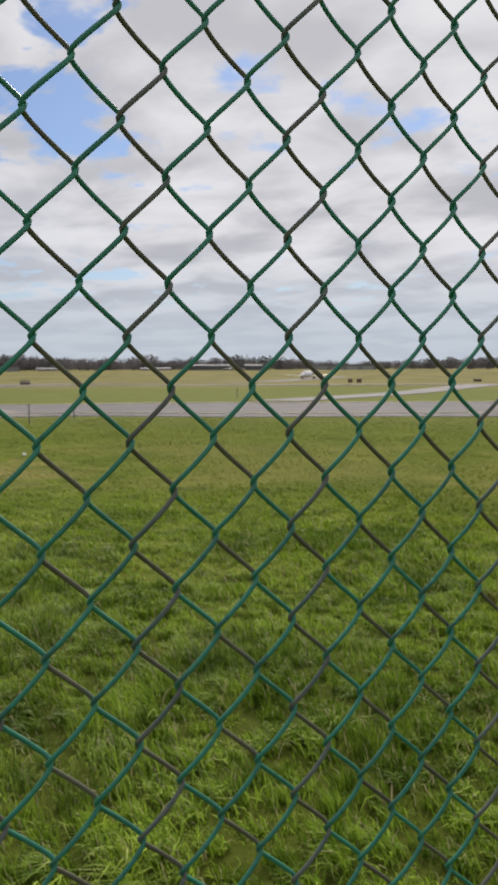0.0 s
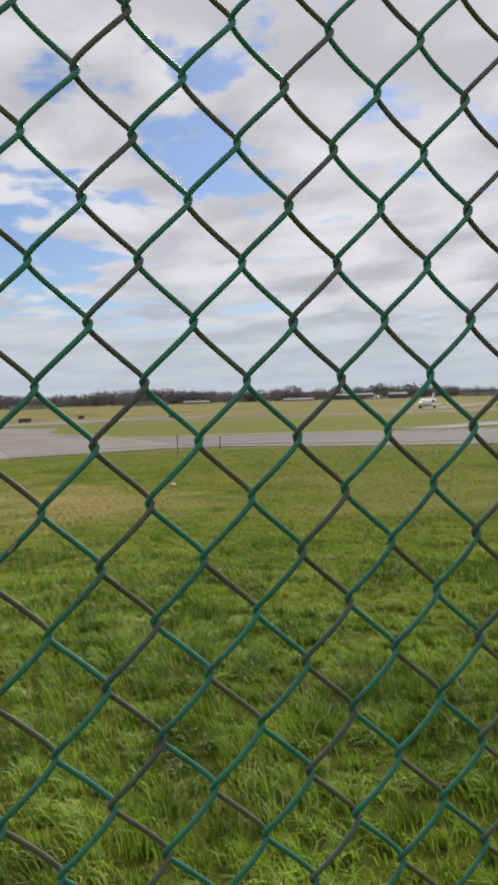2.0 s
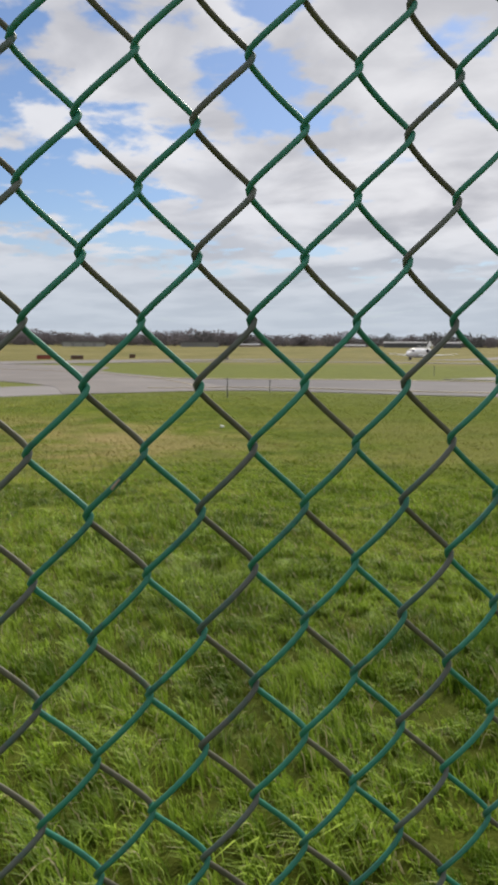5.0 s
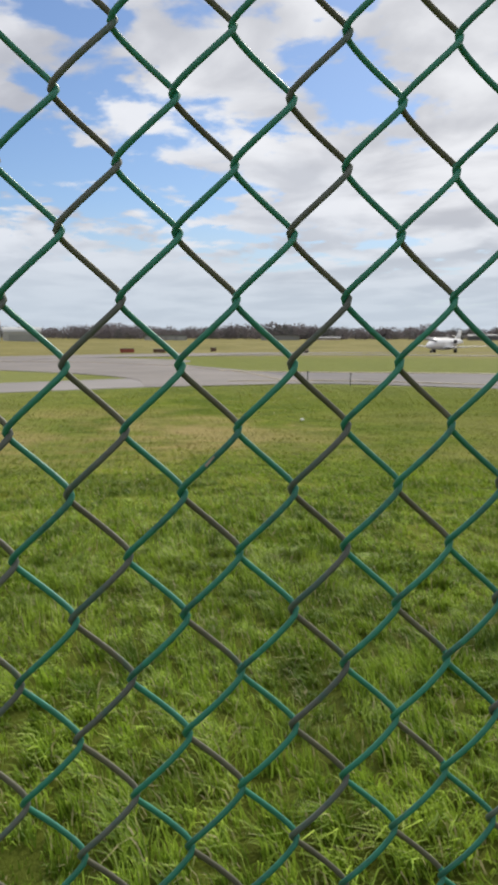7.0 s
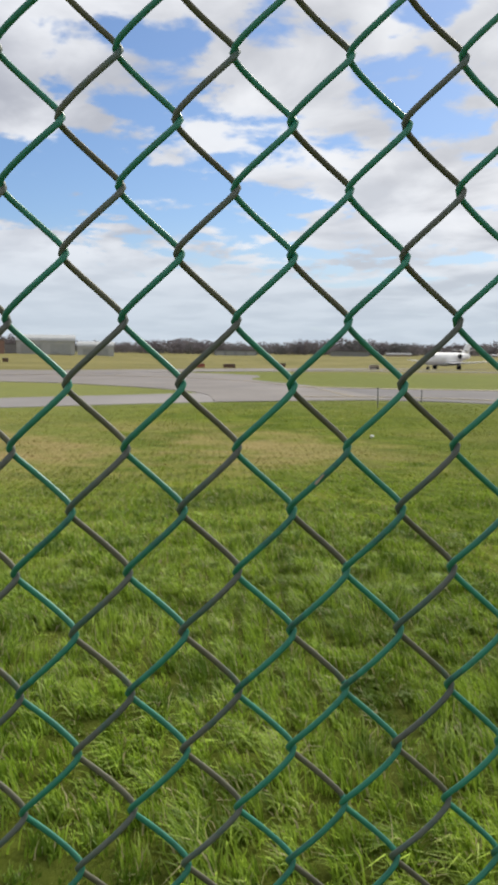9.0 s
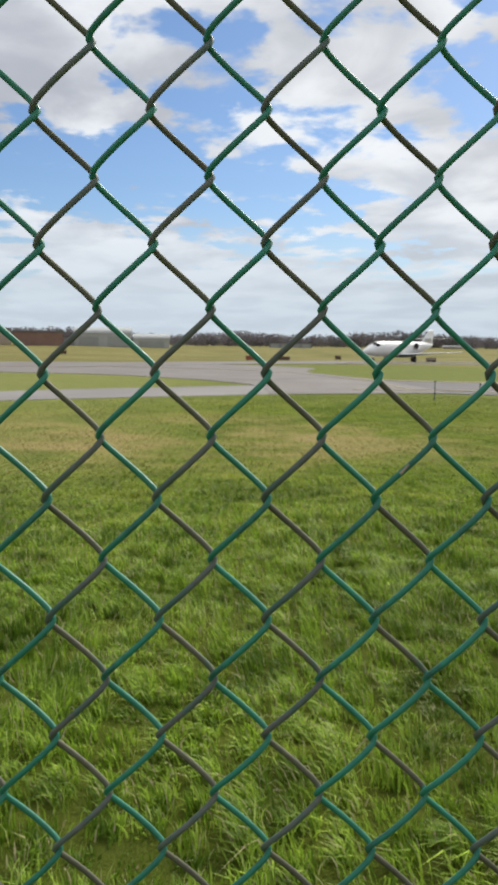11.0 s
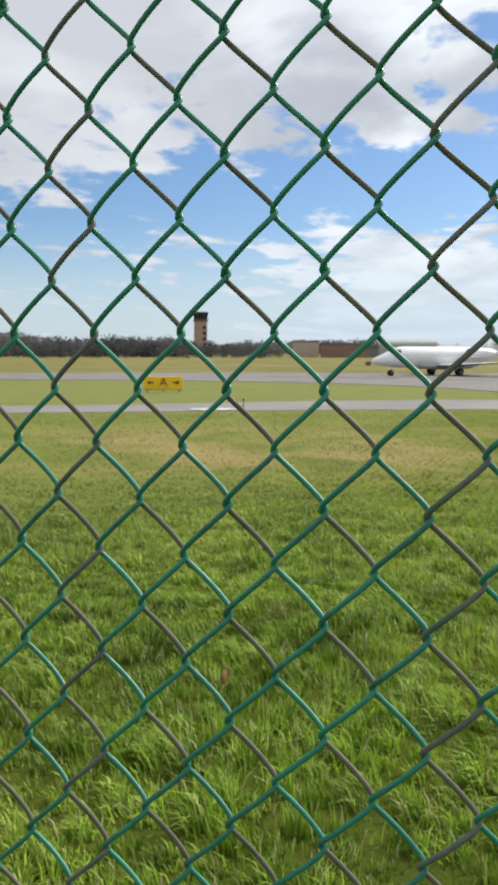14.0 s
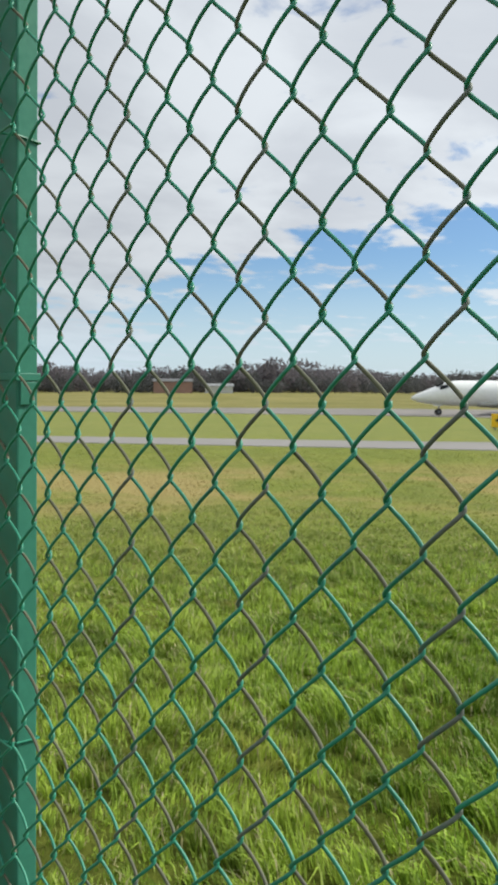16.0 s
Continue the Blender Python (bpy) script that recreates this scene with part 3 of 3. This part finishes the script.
        part("pylon", box(1.7, 0.5, 0.12, (-3.0, s * 1.0, z - 0.06), 0.03), M_WHITE, e)
    # landing gear
    for y in (2.1, -2.1):
        g = part("main_gear", rod((0, y, 0.35), (0.1, y * 0.93, 0.95), 0.075, 12), M_METAL, jet, "main landing gear leg", True)
        for d in (-0.17, 0.17):
            wheel(g, (0, y + d, 0.36), 0.36, 0.2)
        part("gear_door", box(0.6, 0.03, 0.5, (0.05, y * 1.06, 0.5), 0.01), M_BELLY, g)
    g = part("nose_gear", rod((6.0, 0, 0.25), (5.9, 0, 1.05), 0.06, 12), M_METAL, jet, "nose landing gear leg", True)
    for d in (-0.12, 0.12):
        wheel(g, (6.0, d, 0.25), 0.25, 0.14)
    part("gear_door", box(0.7, 0.03, 0.35, (6.1, 0.2, 0.7), 0.01), M_WHITE, g)
    return jet


airplane = build_airplane()

# ---- airfield signs, posts, litter ----


def place(az, r, up=0.0):
    x, y = -r * math.sin(radians(az)), r * math.cos(radians(az))
    return x, y, land(x, y) + up


def text_mesh(body, size, depth):
    cu = bpy.data.curves.new("letter", "FONT")
    cu.body, cu.size, cu.extrude, cu.align_x, cu.align_y = body, size, depth, "CENTER", "CENTER"
    tmp = new("letter", cu)
    me = bpy.data.meshes.new_from_object(tmp.evaluated_get(bpy.context.evaluated_depsgraph_get()))
    bpy.data.objects.remove(tmp)
    bm = bmesh.new()
    bm.from_mesh(me)
    return bm


def arrow(s):
    bm = bmesh.new()
    for flip in (0.0, 0.012):
        pts = [(-0.17, 0.035), (0.04, 0.035), (0.04, 0.12), (0.2, 0.0), (0.04, -0.12), (0.04, -0.035), (-0.17, -0.035)]
        vs = [bm.verts.new((s * x, y, flip)) for x, y in pts]
        bm.faces.new(vs)
    return bm


def build_yellow_sign():
    w, h = 2.05, 0.68
    m = pose(*place(27.6, 43.6), 0, 0, 30)
    sign = thing("taxiway_sign", m, "yellow taxiway direction sign with black letter on short legs", "sign")
    case = part("case", box(w, 0.22, h, (0, 0, 0.16), 0.02), M_YELLOW, sign, "bright yellow sign case")
    part("frame", box(w + 0.05, 0.16, 0.05, (0, 0.0, 0.135), 0.01), M_POSTGREY, sign)
    for x in (-0.85, 0.0, 0.85):
        part("leg", rod((x, 0, -0.1), (x, 0, 0.16), 0.035, 10), M_POSTGREY, sign)
    up = pose(0, -0.114, 0.52, 90)
    for bm, x in ((text_mesh("A", 0.62, 0.006), 0.0), (arrow(-1), -0.66), (arrow(1), 0.66)):
        bm.transform(Matrix.Translation((x, 0, 0)) @ up)
        part("lettering", bm, M_INK, case, "black lettering")


def build_small_sign(az, r, w, h, mat, label, turn, foot=0.0):
    s = thing("airfield_sign", pose(*place(az, r), 0, 0, turn), label, "sign", "low signs far out on the airfield")
    part("case", box(w, 0.25, h, (0, 0, 0.14), 0.02), mat, s)
    if foot:
        part("foot", box(w * 0.92, 0.29, h * foot, (0, 0, 0.12), 0.02), M_INK, s, "dark foot panel")
    part("top_rail", box(w + 0.04, 0.29, 0.05, (0, 0, 0.14 + h), 0.01), M_POSTGREY, s)
    for x in (-w * 0.35, w * 0.35):
        part("leg", rod((x, 0, -0.1), (x, 0, 0.15), 0.04, 8), M_POSTGREY, s)


def build_marker(az, r, h):
    p = thing("marker_post", pose(*place(az, r)), "thin dark marker post at the taxiway edge", "post", "marker posts along the taxiway")
    part("shaft", rod((0, 0, -0.15), (0, 0, h), 0.024, 10, 0.020), M_POSTGREY, p)
    part("cap", rod((0, 0, h), (0, 0, h + 0.05), 0.04, 10, 0.02), M_BLACK, p)


def build_litter(az, r, size, seed):
    rnd = random.Random(seed)
    bm = bmesh.new()
    bmesh.ops.create_icosphere(bm, subdivisions=2, radius=size)
    for v in bm.verts:
        v.co *= rnd.uniform(0.6, 1.15)
        v.co.z *= 0.6
    x, y, z = place(az, r, size * 0.45)
    bm.transform(pose(x, y, z))
    ob = part("litter", bm, M_LITTER, None)
    tagged(ob, "crumpled white scrap of litter lying in the grass", "litter")


build_yellow_sign()
build_small_sign(0.1, 102, 1.7, 0.45, M_RED, "low red sign panel standing beyond the taxiway", 8)
build_small_sign(-2.1, 101, 1.45, 0.42, M_BROWN, "low brown sign panel standing beyond the taxiway", -6)
build_small_sign(-12.15, 108, 1.3, 0.42, M_CREAM, "low cream sign box with a dark foot in the dry grass", 4, 0.45)
build_small_sign(-5.85, 132, 0.9, 0.55, M_BROWN, "small dark sign box in the dry grass", 0)
build_small_sign(-34.5, 108, 0.55, 0.45, M_BROWN, "small dark sign box in the dry grass", 0)
build_small_sign(-35.1, 109, 0.65, 0.45, M_BROWN, "small dark sign box in the dry grass", 0)
build_small_sign(-43.0, 138, 1.7, 0.4, M_BROWN, "low brown sign panel standing beyond the taxiway", 6)
build_small_sign(13.0, 138, 0.9, 0.55, M_BROWN, "small dark sign box in the dry grass", 0)
for az, r, h in ((-12.4, 32.0, 0.72), (-15.4, 35.2, 0.5), (-26.7, 56, 0.6), (22.3, 60, 0.75), (22.2, 30.6, 0.36)):
    build_marker(az, r, h)
build_litter(-12.0, 20.5, 0.06, 1)


def build_leaf(az, r, size):
    """A dry curled leaf caught upright in the grass."""
    bm = bmesh.new()
    k = 6
    g = [[bm.verts.new((size * 0.32 * math.sin(math.pi * (i + 0.4) / (k + 0.8)) * (j - 1), size * (0.12 * (j - 1) ** 2 + 0.35 * (i / k) ** 2), size * i / k)) for j in range(3)] for i in range(k + 1)]
    for i in range(k):
        for j in range(2):
            bm.faces.new((g[i][j], g[i][j + 1], g[i + 1][j + 1], g[i + 1][j]))
    bmesh.ops.solidify(bm, geom=bm.faces[:], thickness=0.0012)
    bm.transform(pose(*place(az, r, 0.03), 0, 12, az + 20))
    tagged(part("dead_leaf", bm, M_LEAF, None, shade=True), "curled orange-brown dead leaf caught upright in the grass", "leaf")


build_leaf(29.7, 3.26, 0.075)


def build_patch():
    x, y, z = place(24.4, 30.2)
    bm = bmesh.new()
    rnd = random.Random(8)
    n = 28
    ring = []
    for i in range(n):
        a = 2 * math.pi * i / n
        k = rnd.uniform(0.85, 1.1)
        ring.append(Vector((0.95 * k * math.cos(a), 0.55 * k * math.sin(a), 0)))
    t = pose(0, 0, 0, 0, 0, 30)
    vs = [[bm.verts.new(t @ v + Vector((x, y, land(x + (t @ v).x, y + (t @ v).y) + h))) for v in ring] for h in (0.03, 0.052)]
    for i in range(n):
        j = (i + 1) % n
        bm.faces.new((vs[0][i], vs[0][j], vs[1][j], vs[1][i]))
    bm.faces.new(vs[1])
    ob = part("painted_patch", bm, M_PAINT, None)
    tagged(ob, "white painted patch on the pale perimeter road", "road marking", kind="structure")


build_patch()

# ---- far buildings ----


def build_block(name, az, r, w, d, h, mat, label, roof="flat", doors=0, windows=0, turn=0.0, storeys=1):
    x, y, z = place(az, r)
    b = thing(name, pose(x, y, z - 0.3, 0, 0, az + turn), label, "building", "buildings along the far side of the airfield")
    part("wall", box(w, d, h + 0.3), mat, b)
    if roof == "flat":
        part("roof", box(w + 0.6, d + 0.6, 0.5, (0, 0, h + 0.3)), M_ROOF, b)
    else:
        n = 9
        rings = []
        for xx in (-w / 2 - 0.4, w / 2 + 0.4):
            ring = [(xx, -d / 2 - 0.4, h + 0.3)]
            for i in range(n):
                a = math.pi * i / (n - 1)
                ring.append((xx, -math.cos(a) * (d / 2 + 0.4), h + 0.45 + math.sin(a) * d * 0.12))
            ring.append((xx, d / 2 + 0.4, h + 0.3))
            rings.append(ring)
        part("roof", loft(rings), M_HANGAR if roof == "pale" else M_PALEROOF if roof == "grey" else M_ROOF, b, shade=False)
    for i in range(doors):
        k = (i + 0.5) / doors - 0.5
        part("door", box(w / doors * 0.7, 0.2, h * 0.75, (k * w, -d / 2 - 0.05, 0.3)), M_DOOR, b, "grey sliding hangar door")
    for s in range(storeys):
        for i in range(windows):
            k = (i + 0.5) / windows - 0.5
            part("window", box(w / windows * 0.55, 0.15, h / storeys * 0.4, (k * w, -d / 2 - 0.03, 0.3 + h / storeys * (s + 0.35))), M_GLASS, b, "dark window")
    return b


def build_tower(az=24.5, r=480):
    x, y, z = place(az, r)
    t = thing("control_tower", pose(x, y, z - 0.5, 0, 0, az), "concrete airport control tower with a dark glazed cab", "tower", "buildings along the far side of the airfield")
    h = 19.6
    part("shaft", box(7.6, 7.6, h, (0, 0, 0), 0.4), M_TOWER, t, "tan concrete shaft")
    for i in range(5):
        part("window", box(1.6, 0.3, 2.0, (2.1, -3.82, 2.0 + i * 3.2)), M_GLASS, t, "dark window")
    part("gallery", box(8.8, 8.8, 0.7, (0, 0, h), 0.1), M_ROOF, t)
    bm = loft([[(s * k, -k, zz) for s in (-1, 1)] + [(s * k, k, zz) for s in (1, -1)] for k, zz in ((3.6, h + 0.7), (4.2, h + 4.4))])
    cab = part("cab", bm, M_GLASS, t, "dark glazed cab with outward leaning panes")
    for i in range(5):
        k = i / 4 - 0.5
        part("mullion", rod((k * 7.2, -3.64, h + 0.7), (k * 8.4, -4.24, h + 4.4), 0.12, 6), M_ROOF, cab)
    part("roof", box(8.8, 8.8, 0.8, (0, 0, h + 4.4), 0.2), M_ROOF, t)


build_tower()
build_block("hangar", 10.3, 400, 26, 24, 6.0, M_HANGAR, "white metal hangar with a curved roof", "pale", doors=2)
build_block("hangar", 7.0, 430, 18, 20, 4.4, M_HANGAR, "low pale metal hangar with a curved roof", "pale", doors=1)
build_block("brick_building", 14.6, 380, 21, 16, 5.8, M_BRICK, "long flat-roofed red brick building")
build_block("office_building", 17.25, 400, 12.5, 14, 7.0, M_CREAM, "cream coloured flat-roofed office building")
build_block("shed", 12.3, 395, 9, 12, 4.0, M_GREYWALL, "small grey flat-roofed shed")
build_block("terminal_building", -24.6, 548, 27, 8, 2.7, M_DARKWALL, "long low dark grey terminal building under a pale roof", "grey")
build_block("terminal_wing", -27.7, 548, 11.5, 8, 2.7, M_DARKWALL, "short dark grey terminal wing under a pale roof", "grey")
build_block("shed", -13.8, 540, 16, 8, 1.0, M_CREAM, "low cream shed in front of the trees", "grey")
build_block("shed", -20.9, 545, 19, 8, 0.8, M_CREAM, "long low cream shed in front of the trees", "grey")
build_block("hangar", -10.5, 530, 24, 16, 2.8, M_GREYWALL, "long low grey hangar among trees")
build_block("hangar", -2.6, 520, 26, 16, 2.8, M_GREYWALL, "long low grey hangar with a dark roof", doors=4)
build_block("hangar", -34, 560, 40, 16, 3.0, M_GREYWALL, "distant grey hangar in front of woods", doors=4)
build_block("shed", 47.0, 330, 11, 9, 2.6, M_HANGAR, "low white shed in front of the woods", "grey")
build_block("house", 50.2, 325, 15, 9, 4.4, M_BRICK, "long brown house in front of the woods", "brown")

# ---- far woods ----


def woods(name, label, mat, count, az0, az1, r0, r1, h0, h1, seed, clumps=70):
    """Far trees as tapered trunks with limbs under crowns of many small clumps."""
    rnd = random.Random(seed)
    verts, faces = [], []

    def stick(a, b, ra, rb):
        k = len(verts)
        for c, rr in ((a, ra), (b, rb)):
            for i in range(3):
                t = 2 * math.pi * i / 3
                verts.append((c[0] + rr * math.cos(t), c[1] + rr * math.sin(t), c[2]))
        for i in range(3):
            j = (i + 1) % 3
            faces.append((k + i, k + j, k + 3 + j, k + 3 + i))
    for _ in range(count):
        az, r = rnd.uniform(az0, az1), rnd.uniform(r0, r1)
        x, y, z = place(az, r, -0.2)
        low = noise.noise((az * 0.13, seed * 3.1, 0))
        h = (h0 + (h1 - h0) * rnd.random() ** 1.5) * (1 + 0.45 * low)
        w = h * rnd.uniform(0.4, 0.75)
        stick((x, y, z), (x, y, z + h * 0.6), 0.03 * h, 0.012 * h)
        for i in range(3):
            t = rnd.uniform(0, 6.28)
            stick((x, y, z + h * 0.3), (x + w * 0.6 * math.cos(t), y + w * 0.6 * math.sin(t), z + h * rnd.uniform(0.55, 0.8)), 0.012 * h, 0.004 * h)
        for i in range(clumps):
            while True:
                u = (rnd.uniform(-1, 1), rnd.uniform(-1, 1), rnd.uniform(-1, 1))
                if u[0] ** 2 + u[1] ** 2 + u[2] ** 2 < 1:
                    break
            c = Vector((x + u[0] * w, y + u[1] * w, z + h * 0.5 + u[2] * h * 0.5))
            s = h * rnd.uniform(0.05, 0.12) * (90 / clumps) ** 0.4
            k = len(verts)
            a, b = (Vector((rnd.uniform(-1, 1), rnd.uniform(-1, 1), rnd.uniform(-1, 1))).normalized() * s for _ in range(2))
            verts.extend((c - a, c + b * 0.7, c + a, c - b * 0.7))
            faces.append((k, k + 1, k + 2, k + 3))
    ob = link_mesh(name, verts, faces, mat)
    tagged(ob, label, "trees", kind="stuff")


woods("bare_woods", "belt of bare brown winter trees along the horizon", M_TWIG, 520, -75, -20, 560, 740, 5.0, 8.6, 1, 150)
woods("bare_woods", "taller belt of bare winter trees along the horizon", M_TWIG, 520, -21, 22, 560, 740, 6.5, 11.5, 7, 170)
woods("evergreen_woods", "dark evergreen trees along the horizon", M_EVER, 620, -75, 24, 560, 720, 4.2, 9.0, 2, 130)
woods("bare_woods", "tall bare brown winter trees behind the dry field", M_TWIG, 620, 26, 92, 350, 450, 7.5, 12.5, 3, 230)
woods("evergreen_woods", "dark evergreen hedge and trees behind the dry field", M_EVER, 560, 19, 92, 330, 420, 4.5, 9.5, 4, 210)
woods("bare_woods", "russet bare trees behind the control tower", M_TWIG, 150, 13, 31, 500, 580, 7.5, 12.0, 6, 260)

# ---- grass blades ----


def near_road(x, y):
    """Whether a plan point lies on or past the near edge of the paving."""
    return y > min(35.0 + 0.57 * (x - 3.5), 36.0 - 0.48 * (x - 5.0)) - 0.35


def grass(name, label, r0, r1, count, h0, h1, w, az0, az1, seed, mat, power=0.5, shrink=0.5):
    g = np.random.default_rng(seed)
    r = r0 + (r1 - r0) * g.beta(1.1, 2.6, count) if power > 0.5 else np.sqrt(g.uniform(r0 ** 2, r1 ** 2, count))
    a = np.radians(g.uniform(az0, az1, count))
    x, y = -r * np.sin(a), r * np.cos(a)
    # tufts: blades drawn together, with thin places between
    cx, cy = np.round(x / 0.16), np.round(y / 0.16)
    hx = np.modf(np.abs(np.sin(cx * 12.9898 + cy * 78.233) * 43758.5453))[0]
    hy = np.modf(np.abs(np.sin(cx * 39.346 + cy * 11.135) * 24634.634))[0]
    pull = 0.75 * g.random(count)
    x = x + pull * ((cx + hx - 0.5) * 0.16 - x)
    y = y + pull * ((cy + hy - 0.5) * 0.16 - y)
    off = np.array([near_road(p, q) for p, q in zip(x, y)])
    keep = (y > 0.06) & ~off
    x, y, hx, hy = x[keep], y[keep], hx[keep], hy[keep]
    n = len(x)
    z = np.array([land(p, q) for p, q in zip(x, y)])
    patch = np.array([noise.noise((p * 0.55, q * 0.55, 5.0)) for p, q in zip(x, y)])
    lump = np.array([noise.noise((p * 2.6, q * 2.6, 9.0)) for p, q in zip(x, y)])
    swirl = np.array([noise.noise((p * 1.4, q * 1.4, 2.0)) for p, q in zip(x, y)])
    h = g.uniform(h0, h1, n) * (0.65 + 0.6 * hx) * (1 + 0.4 * patch) * (1 + 0.8 * lump) * (1 - shrink * np.clip((np.hypot(x, y) - 4.5) / 12.0, 0, 1))
    ang = g.uniform(0, 2 * np.pi, n)
    lean = g.uniform(0.25, 1.0, n) * (0.5 + hy)
    la = np.where(g.random(n) < 0.72, g.normal(2.6, 0.45, n) + 2.2 * swirl, g.uniform(0, 2 * np.pi, n))
    dx, dy = np.cos(la) * lean * h, np.sin(la) * lean * h
    wx, wy = np.cos(ang) * w, np.sin(ang) * w
    k = g.uniform(0.7, 1.4, n)
    wx, wy = wx * k, wy * k
    v = np.empty((n, 5, 3))
    base = np.stack([x, y, z - 0.01], 1)
    side = np.stack([wx, wy, 0 * wx], 1)
    mid = base + np.stack([dx * 0.35, dy * 0.35, h * 0.6], 1)
    v[:, 0], v[:, 1] = base - side, base + side
    v[:, 2], v[:, 3] = mid + side * 0.8, mid - side * 0.8
    v[:, 4] = base + np.stack([dx, dy, h * np.clip(1.0 - 0.35 * lean, 0.45, 1)], 1)
    i = np.arange(n)[:, None] * 5
    loops = np.concatenate([i + 0, i + 1, i + 2, i + 3, i + 3, i + 2, i + 4], 1).ravel()
    starts = (np.arange(n)[:, None] * 7 + np.array([0, 4])).ravel()
    totals = np.tile([4, 3], n)
    me = bpy.data.meshes.new(name)
    me.vertices.add(n * 5)
    me.vertices.foreach_set("co", v.ravel())
    me.loops.add(len(loops))
    me.loops.foreach_set("vertex_index", loops.astype(np.int32))
    me.polygons.add(2 * n)
    me.polygons.foreach_set("loop_start", starts.astype(np.int32))
    me.polygons.foreach_set("loop_total", totals.astype(np.int32))
    me.update(calc_edges=True)
    me.materials.append(mat)
    ob = new(name, me)
    tagged(ob, label, "grass", kind="stuff")


grass("grass", "lush green rough grass beside the fence with straw blades", 1.4, 5.5, 165000, 0.045, 0.118, 0.0031, -62, 78, 11, M_BLADE)
grass("grass", "long arching grass blades standing over the turf", 1.6, 7.5, 15000, 0.075, 0.135, 0.0025, -60, 76, 14, M_LONG)
grass("grass", "rough green grass in tufts reaching into the field", 4.5, 22.0, 230000, 0.045, 0.11, 0.0046, -56, 72, 12, M_BLADE, 0.55, 0.55)
grass("grass", "short mown grass with dry patches before the taxiway", 9.0, 36.0, 170000, 0.030, 0.075, 0.0085, -52, 68, 13, M_SHORT, 0.5, 0.35)

# ---- what moves ----


parked = copy_thing(airplane, pose(*place(-26.3, 530), 0, 0, 63.7))
tagged(parked, "white jet parked tail-on before the terminal building", "airplane")


def motions():
    rows = []
    for t, x in ((0.0, 140.9), (3.5, 100.2), (7.0, 58.8), (9.0, 39.3), (11.5, 14.2), (12.5, 4.2), (13.5, -6.0), (14.0, -10.9), (15.0, -20.4), (16.0, -30.2)):
        y = x + 89.0
        rows.append((t, pose(x, y, land(x, y) + 0.045, 0, 0, 225)))
    walk(airplane, rows)


motions()
